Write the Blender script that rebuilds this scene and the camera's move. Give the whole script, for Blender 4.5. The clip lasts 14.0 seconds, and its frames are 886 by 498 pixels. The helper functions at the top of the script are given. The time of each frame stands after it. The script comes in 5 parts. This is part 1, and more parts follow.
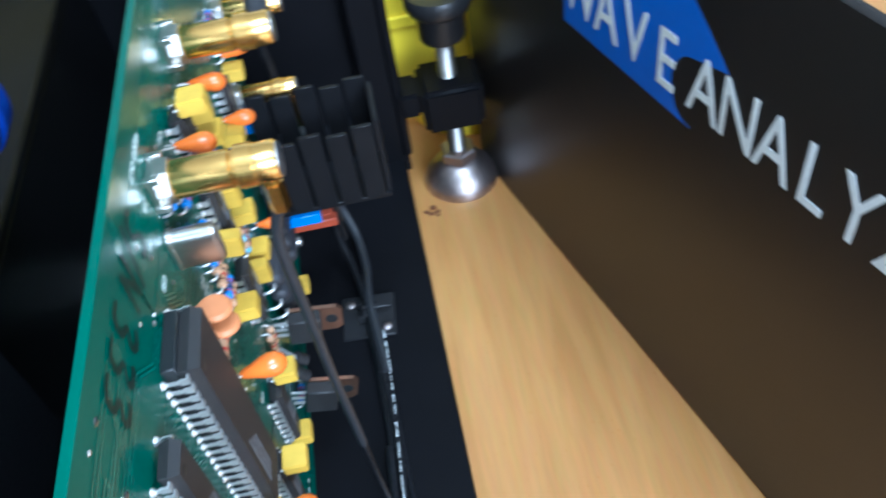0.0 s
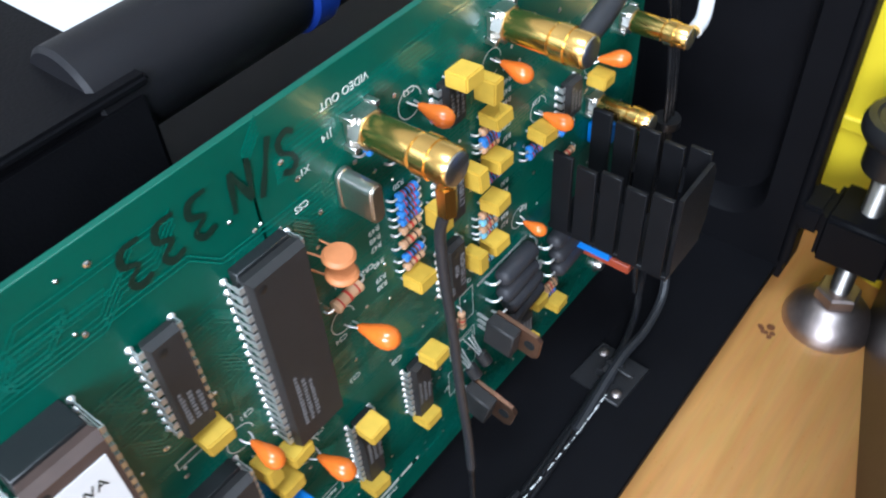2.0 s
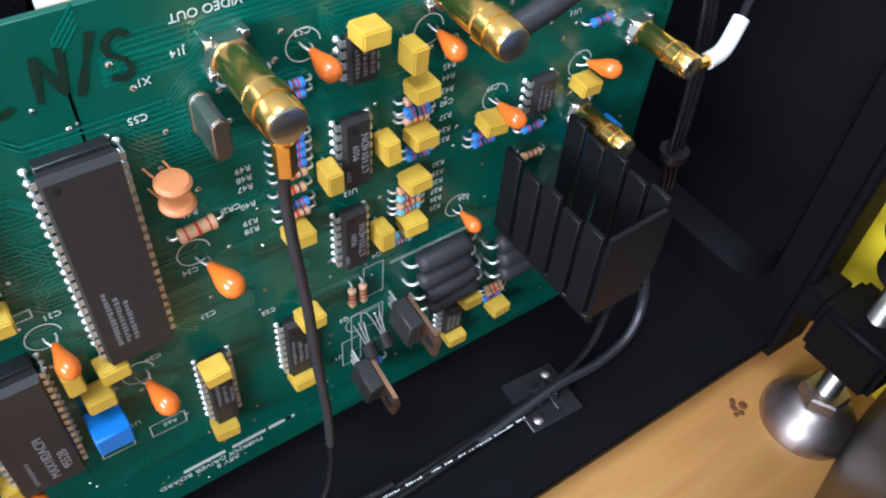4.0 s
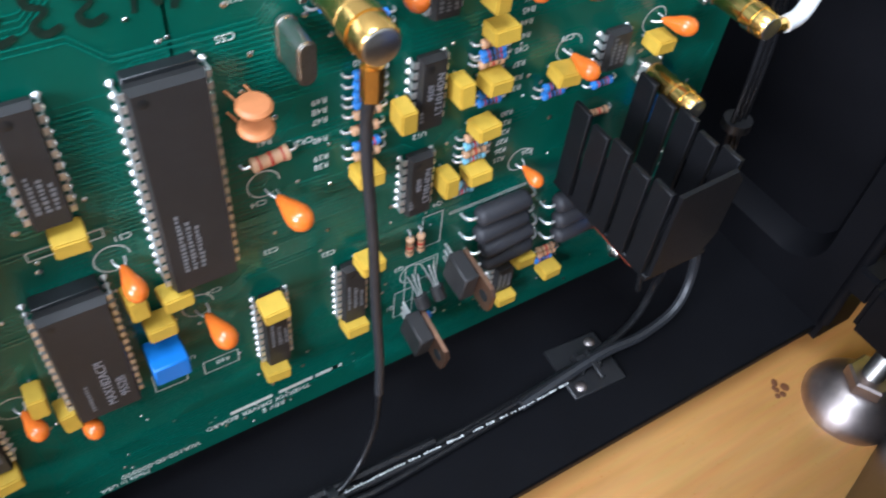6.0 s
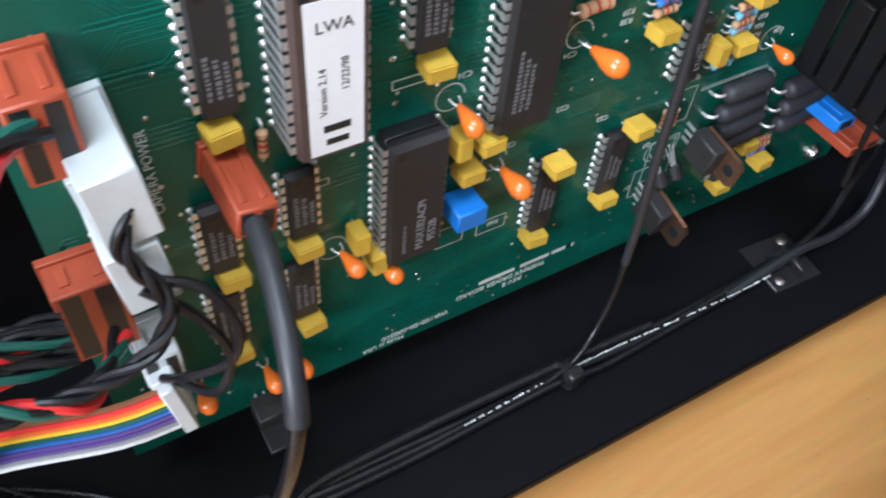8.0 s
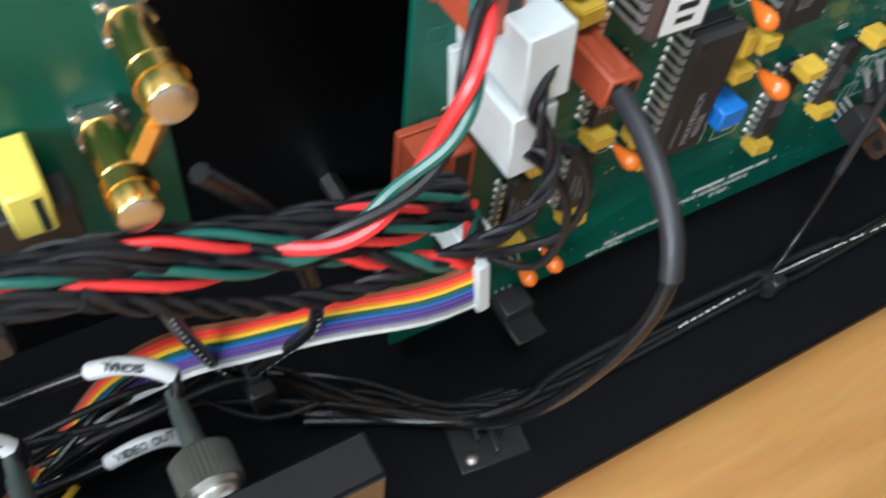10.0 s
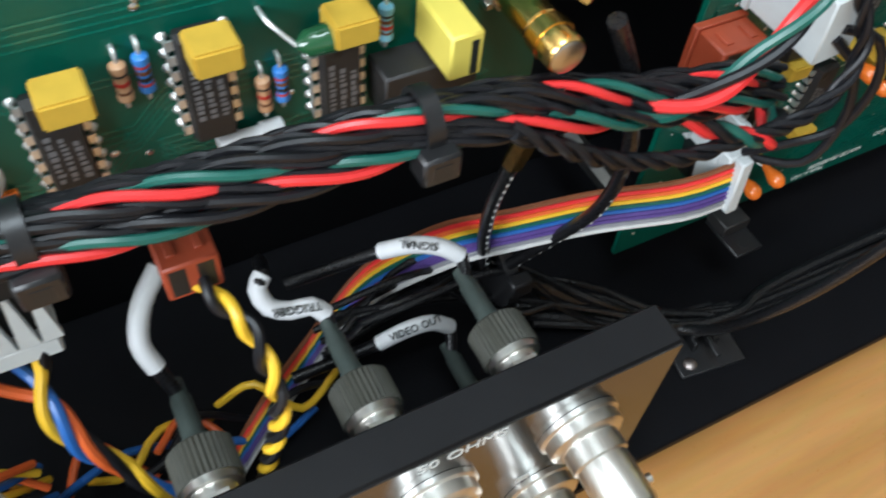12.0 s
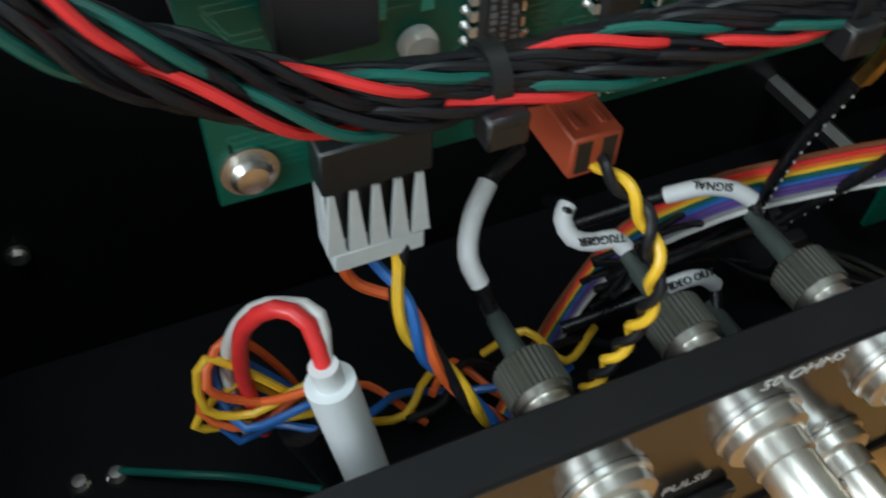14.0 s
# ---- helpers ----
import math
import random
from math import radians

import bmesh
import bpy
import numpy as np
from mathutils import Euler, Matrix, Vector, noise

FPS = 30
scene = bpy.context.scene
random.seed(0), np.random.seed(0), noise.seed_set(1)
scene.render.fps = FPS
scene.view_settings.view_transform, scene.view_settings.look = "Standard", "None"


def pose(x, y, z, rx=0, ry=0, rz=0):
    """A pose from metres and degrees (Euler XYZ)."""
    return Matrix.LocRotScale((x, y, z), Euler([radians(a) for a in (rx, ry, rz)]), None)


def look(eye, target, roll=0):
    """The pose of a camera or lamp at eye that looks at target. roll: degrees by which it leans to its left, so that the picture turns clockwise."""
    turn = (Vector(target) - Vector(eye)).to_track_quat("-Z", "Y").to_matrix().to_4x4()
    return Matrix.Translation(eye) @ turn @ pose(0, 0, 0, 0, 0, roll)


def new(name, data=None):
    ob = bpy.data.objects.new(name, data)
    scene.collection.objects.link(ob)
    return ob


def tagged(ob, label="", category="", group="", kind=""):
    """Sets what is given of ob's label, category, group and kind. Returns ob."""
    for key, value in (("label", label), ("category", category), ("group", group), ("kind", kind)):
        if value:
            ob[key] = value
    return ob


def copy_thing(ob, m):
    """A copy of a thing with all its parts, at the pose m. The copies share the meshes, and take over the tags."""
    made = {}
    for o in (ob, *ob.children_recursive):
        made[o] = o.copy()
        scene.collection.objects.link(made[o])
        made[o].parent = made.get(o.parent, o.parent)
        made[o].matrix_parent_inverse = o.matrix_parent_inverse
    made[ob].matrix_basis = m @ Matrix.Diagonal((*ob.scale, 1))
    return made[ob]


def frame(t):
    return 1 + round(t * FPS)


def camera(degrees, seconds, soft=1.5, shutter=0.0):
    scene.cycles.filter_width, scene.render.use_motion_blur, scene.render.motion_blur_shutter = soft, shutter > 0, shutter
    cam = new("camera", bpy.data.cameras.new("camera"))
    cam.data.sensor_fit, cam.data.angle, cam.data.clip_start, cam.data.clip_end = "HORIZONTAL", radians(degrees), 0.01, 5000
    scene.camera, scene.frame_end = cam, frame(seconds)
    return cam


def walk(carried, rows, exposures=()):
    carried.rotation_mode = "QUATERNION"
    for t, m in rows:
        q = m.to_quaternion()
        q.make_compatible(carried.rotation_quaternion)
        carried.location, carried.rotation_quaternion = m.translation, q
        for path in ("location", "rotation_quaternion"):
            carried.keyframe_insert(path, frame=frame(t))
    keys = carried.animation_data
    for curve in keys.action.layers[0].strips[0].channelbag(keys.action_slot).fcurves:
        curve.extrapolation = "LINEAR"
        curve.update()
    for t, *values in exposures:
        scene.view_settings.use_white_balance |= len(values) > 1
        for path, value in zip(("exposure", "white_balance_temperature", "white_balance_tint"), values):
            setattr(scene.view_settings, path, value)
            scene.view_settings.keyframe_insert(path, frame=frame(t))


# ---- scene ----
cam = camera(54.7, 14.0, soft=2.0, shutter=0.5)
PATH = [
    (0, (-0.08527, -0.04573, 0.25702), (-0.0184, -0.04847, 0.18272), -9.79),
    (0.4, (-0.08712, -0.05497, 0.25937), (-0.02022, -0.04291, 0.18602), -11.45),
    (0.5, (-0.08896, -0.05821, 0.25984), (-0.02225, -0.04204, 0.18712), -12.28),
    (0.9, (-0.08092, -0.07028, 0.25986), (-0.01656, -0.03881, 0.19009), -13.52),
    (1, (-0.07738, -0.07159, 0.26108), (-0.01229, -0.03686, 0.19357), -12.84),
    (1.3, (-0.06651, -0.0783, 0.26013), (-0.00483, -0.03951, 0.19164), -9.79),
    (1.5, (-0.06093, -0.08358, 0.25805), (-0.00113, -0.04291, 0.18898), -7.83),
    (1.7, (-0.05794, -0.09119, 0.25306), (-0.00446, -0.0485, 0.18013), -5.94),
    (2, (-0.05207, -0.0969, 0.25239), (0.00067, -0.05097, 0.18091), -4.21),
    (2.4, (-0.04053, -0.10512, 0.25213), (0.01137, -0.05878, 0.18031), 2.71),
    (2.5, (-0.03665, -0.10776, 0.25015), (0.01442, -0.06009, 0.1786), 2.33),
    (3, (-0.01901, -0.11567, 0.24695), (0.02576, -0.06598, 0.17261), 3.87),
    (3.2, (-0.01561, -0.12087, 0.24561), (0.02728, -0.06928, 0.17146), 2.85),
    (5.3, (0.00094, -0.1182, 0.24194), (0.04059, -0.06718, 0.16562), 8.08),
    (5.5, (-0.00281, -0.11879, 0.2391), (0.03722, -0.06708, 0.16345), 7.51),
    (6, (-0.01782, -0.11926, 0.23555), (0.02134, -0.06704, 0.15979), 7.21),
    (6.5, (-0.03449, -0.11757, 0.23071), (0.00404, -0.06545, 0.15456), 7.23),
    (7, (-0.05059, -0.1188, 0.22787), (-0.01281, -0.0662, 0.15168), 6.75),
    (7.5, (-0.06714, -0.11712, 0.22308), (-0.03016, -0.06407, 0.1468), 6.22),
    (7.7, (-0.07476, -0.11616, 0.22135), (-0.03807, -0.06332, 0.14479), 6.23),
    (9.8, (-0.14313, -0.10036, 0.21442), (-0.10568, -0.05026, 0.13641), 7.85),
    (10, (-0.15123, -0.09946, 0.21027), (-0.11504, -0.05001, 0.13125), 8.04),
    (10.5, (-0.16963, -0.10123, 0.20637), (-0.13484, -0.05116, 0.12711), 6.99),
    (11, (-0.18271, -0.09751, 0.20418), (-0.14933, -0.04746, 0.1243), 6.87),
    (11.5, (-0.19468, -0.0984, 0.20433), (-0.16167, -0.04832, 0.12432), 6.83),
    (12, (-0.2073, -0.09687, 0.20304), (-0.1753, -0.0461, 0.12305), 6.22),
    (12.5, (-0.2218, -0.09634, 0.19721), (-0.19124, -0.04441, 0.1174), 4.52),
    (13, (-0.23204, -0.0992, 0.19458), (-0.20328, -0.04466, 0.11586), 2.22),
    (13.5, (-0.24733, -0.09935, 0.18587), (-0.21945, -0.04255, 0.10843), 1.38),
    (14, (-0.26051, -0.09626, 0.18406), (-0.23267, -0.03668, 0.10872), 2.10),
]
walk(cam, [(t, look(eye, target, roll)) for t, eye, target, roll in PATH], exposures=[(0, 0.1, 4750, 5), (1.5, 0, 5400, 9), (3, -0.04, 5550, 14), (5.5, 0.03, 5550, 14), (7.7, -0.12, 5700, 14), (9.8, -0.3, 6000, 10), (12.5, -0.75, 5950, 6), (14, -1.35, 5950, 2)])

# ---- light: a room with a large window front left, one far left, and an added overhead fill ----
world = bpy.data.worlds.new("room_air")
scene.world = world
world.use_nodes = True
wn = world.node_tree.nodes
sky = wn.new("ShaderNodeTexSky")
sky.sky_type, sky.sun_disc = "NISHITA", False
sky.sun_elevation, sky.sun_rotation = radians(35), radians(200)
world.node_tree.links.new(sky.outputs[0], wn["Background"].inputs[0])
wn["Background"].inputs[1].default_value = 0.1


def lamp(name, eye, target, sx, sy, watts, color):
    d = bpy.data.lights.new(name, "AREA")
    d.shape, d.size, d.size_y, d.energy, d.color = "RECTANGLE", sx, sy, watts, color
    ob = new(name, d)
    ob.matrix_world = look(eye, target)
    return ob


lamp("window_light", (-1.75, -0.7, 0.95), (0, -0.05, 0.05), 1.1, 0.8, 70, (0.96, 0.98, 1.0))
lamp("window_light_far", (-1.4, 1.4, 1.1), (0, 0.3, 0), 1.2, 0.9, 11, (0.93, 0.97, 1.0))
# added fill from above to brighten the bench and yellow case, no known fixture
lamp("overhead_fill", (-0.45, -0.35, 1.7), (0.1, -0.1, 0), 0.7, 0.6, 27, (0.88, 0.97, 1.0))

# ---- materials ----
def mat(name, color, rough=0.5, metal=0.0, var=0.12, scale=300.0, bump=0.0, fine=2500.0, coat=0.0, spec=0.5, glass=0.0):
    m = bpy.data.materials.new(name)
    m.use_nodes = True
    nt = m.node_tree
    b = nt.nodes["Principled BSDF"]
    b.inputs["Metallic"].default_value = metal
    b.inputs["Coat Weight"].default_value = coat
    b.inputs["Specular IOR Level"].default_value = spec
    b.inputs["Transmission Weight"].default_value = glass
    co = nt.nodes.new("ShaderNodeTexCoord")
    n1, n2 = nt.nodes.new("ShaderNodeTexNoise"), nt.nodes.new("ShaderNodeTexNoise")
    n1.inputs["Scale"].default_value, n2.inputs["Scale"].default_value = scale, fine
    n1.inputs["Detail"].default_value = 5
    for n in (n1, n2):
        nt.links.new(co.outputs["Object"], n.inputs["Vector"])
    info = nt.nodes.new("ShaderNodeObjectInfo")
    add = nt.nodes.new("ShaderNodeMath")
    add.operation = "MULTIPLY_ADD"
    add.inputs[1].default_value = 0.35
    nt.links.new(info.outputs["Random"], add.inputs[0])
    nt.links.new(n1.outputs["Fac"], add.inputs[2])
    mix = nt.nodes.new("ShaderNodeMix")
    mix.data_type = "RGBA"
    lo = [max(0, c * (1 - var * 1.6)) for c in color]
    hi = [min(1, c * (1 + var)) for c in color]
    mix.inputs["A"].default_value, mix.inputs["B"].default_value = (*lo, 1), (*hi, 1)
    nt.links.new(add.outputs[0], mix.inputs["Factor"])
    nt.links.new(mix.outputs["Result"], b.inputs["Base Color"])
    mr = nt.nodes.new("ShaderNodeMapRange")
    mr.inputs["To Min"].default_value, mr.inputs["To Max"].default_value = max(0.03, rough - 0.08), min(1, rough + 0.1)
    nt.links.new(n2.outputs["Fac"], mr.inputs["Value"])
    nt.links.new(mr.outputs["Result"], b.inputs["Roughness"])
    if bump:
        bp = nt.nodes.new("ShaderNodeBump")
        bp.inputs["Strength"].default_value, bp.inputs["Distance"].default_value = bump, 0.0002
        nt.links.new(n2.outputs["Fac"], bp.inputs["Height"])
        nt.links.new(bp.outputs["Normal"], b.inputs["Normal"])
    return m


def wood_material():
    m = mat("varnished_wood", (0.60, 0.33, 0.12), 0.3, var=0.12, scale=40, fine=900, bump=0.05)
    nt = m.node_tree
    b = nt.nodes["Principled BSDF"]
    co = nt.nodes.new("ShaderNodeTexCoord")
    mp = nt.nodes.new("ShaderNodeMapping")
    mp.inputs["Scale"].default_value = (6, 60, 60)
    mp.inputs["Rotation"].default_value = (0, 0, radians(-74))
    grain = nt.nodes.new("ShaderNodeTexNoise")
    grain.inputs["Scale"].default_value, grain.inputs["Detail"].default_value, grain.inputs["Distortion"].default_value = 1.6, 8, 0.6
    fl = nt.nodes.new("ShaderNodeTexNoise")
    fl.inputs["Scale"].default_value, fl.inputs["Detail"].default_value = 9, 3
    ramp = nt.nodes.new("ShaderNodeValToRGB")
    ramp.color_ramp.elements[0].position, ramp.color_ramp.elements[1].position = 0.3, 0.72
    ramp.color_ramp.elements[0].color, ramp.color_ramp.elements[1].color = (0.48, 0.225, 0.062, 1), (0.6, 0.305, 0.095, 1)
    nt.links.new(co.outputs["Object"], mp.inputs["Vector"])
    nt.links.new(mp.outputs["Vector"], grain.inputs["Vector"])
    nt.links.new(mp.outputs["Vector"], fl.inputs["Vector"])
    nt.links.new(grain.outputs["Fac"], ramp.inputs["Fac"])
    mx = nt.nodes.new("ShaderNodeMix")
    mx.data_type, mx.blend_type = "RGBA", "MULTIPLY"
    mx.inputs["Factor"].default_value = 0.25
    nt.links.new(ramp.outputs["Color"], mx.inputs["A"])
    nt.links.new(fl.outputs["Color"], mx.inputs["B"])
    nt.links.new(mx.outputs["Result"], b.inputs["Base Color"])
    return m


M_WOOD = wood_material()
M_WALLP = mat("white_wall_paint", (0.75, 0.74, 0.71), 0.8, scale=3, var=0.05)
M_PCB = mat("green_solder_mask", (0.004, 0.092, 0.06), 0.36, var=0.2, scale=45, fine=900, coat=0.08, spec=0.35)
M_TRACE = mat("masked_copper_trace", (0.008, 0.15, 0.105), 0.25, var=0.12, scale=200, coat=0.3)
M_WIDE = mat("broad_masked_trace", (0.02, 0.30, 0.23), 0.28, var=0.12, scale=200, coat=0.3)
M_SILK = mat("white_silkscreen", (0.62, 0.68, 0.62), 0.7, var=0.2, scale=900)
M_SOLDER = mat("bright_solder", (0.72, 0.72, 0.70), 0.28, 1.0, var=0.15)
M_TIN = mat("tinned_lead", (0.85, 0.85, 0.83), 0.38, 0.8, var=0.1)
M_EPOXY = mat("black_chip_epoxy", (0.022, 0.021, 0.021), 0.5, var=0.2, scale=250, bump=0.25, fine=6000)
M_CERAMIC = mat("brown_ceramic", (0.075, 0.048, 0.04), 0.55, var=0.15, bump=0.2, fine=5000)
M_SOCKET = mat("black_socket_plastic", (0.012, 0.014, 0.015), 0.4)
M_YCAP = mat("mustard_capacitor_epoxy", (0.62, 0.40, 0.045), 0.5, var=0.14, scale=350, bump=0.1)
M_YBOX = mat("pale_yellow_film_capacitor", (0.80, 0.66, 0.12), 0.4, var=0.05)
M_TANT = mat("orange_tantalum_epoxy", (0.78, 0.17, 0.018), 0.22, var=0.1, coat=0.5)
M_DISC = mat("brown_disc_ceramic", (0.55, 0.20, 0.07), 0.5)
M_BLUEC = mat("blue_plastic", (0.02, 0.20, 0.66), 0.4)
M_RBLUE = mat("blue_resistor_body", (0.05, 0.22, 0.62), 0.35)
M_RSKY = mat("light_blue_resistor_body", (0.22, 0.52, 0.66), 0.35)
M_RTAN = mat("tan_resistor_body", (0.62, 0.36, 0.20), 0.4)
M_BRED = mat("red_band", (0.5, 0.03, 0.02), 0.4)
M_BBRN = mat("brown_band", (0.14, 0.05, 0.02), 0.4)
M_BBLK = mat("black_band", (0.015, 0.015, 0.015), 0.4)
M_RBLK = mat("black_power_resistor", (0.03, 0.03, 0.034), 0.55, bump=0.2)
M_GOLD = mat("gold_plating", (0.86, 0.56, 0.17), 0.22, 1.0, var=0.15, scale=250)
M_STEEL = mat("nickel_steel", (0.66, 0.64, 0.60), 0.3, 1.0, var=0.12, scale=200)
M_NICKEL = mat("satin_nickel", (0.74, 0.72, 0.67), 0.33, 1.0, var=0.1, scale=150)
M_FOOT = mat("tarnished_steel", (0.42, 0.36, 0.34), 0.4, 1.0, var=0.3, scale=160, bump=0.15)
M_ANOD = mat("black_anodized_aluminium", (0.0045, 0.0045, 0.005), 0.5, spec=0.1, var=0.25, scale=90, bump=0.12, fine=3500)
M_PAINT = mat("black_enamel_paint", (0.0045, 0.0045, 0.0055), 0.5, spec=0.09, var=0.2, scale=60, bump=0.35, fine=1400)
M_PANELTOP = mat("black_satin_paint", (0.012, 0.012, 0.013), 0.5, spec=0.25, var=0.2, scale=70, bump=0.1)
M_FACE = mat("glossy_black_panel_face", (0.02, 0.019, 0.018), 0.16, var=0.2, scale=50, spec=0.9)
M_COVER = mat("black_cover_paint", (0.014, 0.012, 0.011), 0.34, var=0.2, scale=30, bump=0.06, fine=1500)
M_PRINTW = mat("white_print", (0.72, 0.74, 0.72), 0.6, var=0.1)
M_PRINTB = mat("blue_print", (0.02, 0.11, 0.50), 0.5, var=0.08)
M_HEAT = mat("black_heatsink_anodizing", (0.007, 0.007, 0.008), 0.42, spec=0.25, var=0.2, scale=200, bump=0.1)
M_CU = mat("tarnished_copper_tab", (0.42, 0.25, 0.17), 0.4, 1.0, var=0.3)
M_PLAST = mat("black_nylon", (0.014, 0.014, 0.015), 0.35, var=0.15)
M_BROWNC = mat("rust_red_connector", (0.36, 0.062, 0.025), 0.45, var=0.12)
M_WHITEC = mat("milky_nylon_connector", (0.62, 0.66, 0.66), 0.45, var=0.08)
M_SLEEVE = mat("white_heat_shrink", (0.72, 0.73, 0.74), 0.5, var=0.06)
M_FUSE = mat("white_fuse_holder", (0.74, 0.77, 0.78), 0.45, var=0.04)
M_CABLE = mat("black_cable_jacket", (0.009, 0.009, 0.010), 0.28, spec=0.4, var=0.2, scale=400)
M_SHRINK = mat("grey_black_heat_shrink", (0.022, 0.023, 0.026), 0.42, var=0.2, bump=0.15)
M_BOOT = mat("grey_green_rubber_boot", (0.05, 0.065, 0.058), 0.5, var=0.2)
M_KNURL = mat("olive_grey_knurled_plastic", (0.06, 0.06, 0.048), 0.5, var=0.2)
M_WBLK = mat("black_wire", (0.010, 0.010, 0.012), 0.36, spec=0.35)
M_WRED = mat("red_wire", (0.72, 0.035, 0.035), 0.32)
M_WGRN = mat("dark_green_wire", (0.015, 0.11, 0.085), 0.32)
M_WYEL = mat("yellow_wire", (0.82, 0.50, 0.03), 0.35)
M_WBLU = mat("blue_wire", (0.03, 0.13, 0.42), 0.35)
M_WORG = mat("orange_wire", (0.72, 0.13, 0.03), 0.35)
M_WWHT = mat("white_wire", (0.65, 0.65, 0.63), 0.35)
M_WGRY = mat("grey_wire", (0.25, 0.25, 0.27), 0.35)
M_WVIO = mat("violet_wire", (0.10, 0.06, 0.24), 0.35)
M_WBRN = mat("brown_wire", (0.20, 0.07, 0.03), 0.35)
M_PRINTG = mat("faded_grey_print", (0.16, 0.16, 0.165), 0.6)
M_LABEL = mat("white_paper_label", (0.82, 0.82, 0.82), 0.6, var=0.03)
M_PEN = mat("faded_felt_pen_ink", (0.004, 0.022, 0.014), 0.45)
M_INK = mat("black_ink", (0.015, 0.018, 0.015), 0.5)
M_YELLOW = mat("yellow_plastic_case", (0.88, 0.68, 0.02), 0.4, var=0.1, scale=30)
M_NAVY = mat("blue_plastic_ring", (0.012, 0.035, 0.24), 0.35, var=0.1)
M_TUBE = mat("black_tube_paint", (0.009, 0.009, 0.011), 0.5, spec=0.25, var=0.15, scale=40, bump=0.1)
M_PAPER = mat("white_paper", (0.70, 0.71, 0.72), 0.7, var=0.03, scale=30)
M_STRIP = mat("beige_strip", (0.50, 0.38, 0.28), 0.5)
M_GLASSY = mat("clear_lens", (0.7, 0.72, 0.7), 0.1, 0.0, glass=0.6)
M_DKGRN = mat("dark_green_dip_coat", (0.02, 0.09, 0.035), 0.15, coat=0.6)

# ---- mesh helpers, all sizes in millimetres ----
K = 0.001


def bmnew():
    return bmesh.new()


def box(bm, x0, y0, z0, x1, y1, z1, bevel=0.0, seg=1):
    r = bmesh.ops.create_cube(bm, size=1.0)
    for v in r["verts"]:
        v.co = Vector(((x0 + x1) / 2 + v.co.x * (x1 - x0), (y0 + y1) / 2 + v.co.y * (y1 - y0), (z0 + z1) / 2 + v.co.z * (z1 - z0)))
    if bevel:
        es = list({e for v in r["verts"] for e in v.link_edges})
        bmesh.ops.bevel(bm, geom=es, offset=bevel, segments=seg, affect="EDGES")
    return bm


def lathe(bm, profile, axis="z", at=(0, 0, 0), n=16):
    """profile: rows of radius and height along the axis."""
    rings = []
    for r, h in profile:
        ring = []
        for i in range(n):
            a = 2 * math.pi * i / n
            c, s = r * math.cos(a), r * math.sin(a)
            p = {"z": (c, s, h), "x": (h, c, s), "y": (s, h, c)}[axis]
            ring.append(bm.verts.new((p[0] + at[0], p[1] + at[1], p[2] + at[2])))
        rings.append(ring)
    for a, b in zip(rings, rings[1:]):
        for i in range(n):
            bm.faces.new((a[i], a[(i + 1) % n], b[(i + 1) % n], b[i]))
    bm.faces.new(rings[0][::-1])
    bm.faces.new(rings[-1])
    return bm


def prism(bm, pts, h0, h1, axis="z"):
    """An outline of (a, b) pushed from h0 to h1."""
    f = {"z": lambda a, b, h: (a, b, h), "x": lambda a, b, h: (h, a, b), "y": lambda a, b, h: (b, h, a)}[axis]
    lo = [bm.verts.new(f(a, b, h0)) for a, b in pts]
    hi = [bm.verts.new(f(a, b, h1)) for a, b in pts]
    n = len(pts)
    for i in range(n):
        bm.faces.new((lo[i], lo[(i + 1) % n], hi[(i + 1) % n], hi[i]))
    bm.faces.new(lo[::-1])
    bm.faces.new(hi)
    return bm


def spline(pts, step=3.0):
    """A Catmull-Rom line through the points."""
    p = [Vector(q) for q in pts]
    p = [2 * p[0] - p[1]] + p + [2 * p[-1] - p[-2]]
    out = []
    for i in range(1, len(p) - 2):
        a, b, c, d = p[i - 1 : i + 3]
        n = max(2, int((c - b).length / step))
        for k in range(n):
            t = k / n
            out.append(0.5 * ((2 * b) + (c - a) * t + (2 * a - 5 * b + 4 * c - d) * t * t + (3 * b - a - 3 * c + d) * t**3))
    out.append(p[-2])
    return out


def frames(line):
    """Tangent, side and up along a line, carried without twist."""
    res = []
    side = None
    for i, q in enumerate(line):
        t = (line[min(i + 1, len(line) - 1)] - line[max(i - 1, 0)]).normalized()
        if side is None:
            side = t.cross(Vector((0, 0, 1)))
            if side.length < 0.1:
                side = t.cross(Vector((1, 0, 0)))
        side = (side - t * side.dot(t)).normalized()
        res.append((t, side, t.cross(side)))
    return res


def tube(bm, line, r, n=8, r1=None):
    line = [Vector(q) for q in line]
    fr = frames(line)
    rings = []
    for i, (q, (t, s, u)) in enumerate(zip(line, fr)):
        rr = r if r1 is None else r + (r1 - r) * i / (len(line) - 1)
        rings.append([bm.verts.new(q + s * (rr * math.cos(2 * math.pi * k / n)) + u * (rr * math.sin(2 * math.pi * k / n))) for k in range(n)])
    for a, b in zip(rings, rings[1:]):
        for k in range(n):
            bm.faces.new((a[k], a[(k + 1) % n], b[(k + 1) % n], b[k]))
    bm.faces.new(rings[0][::-1])
    bm.faces.new(rings[-1])
    return bm


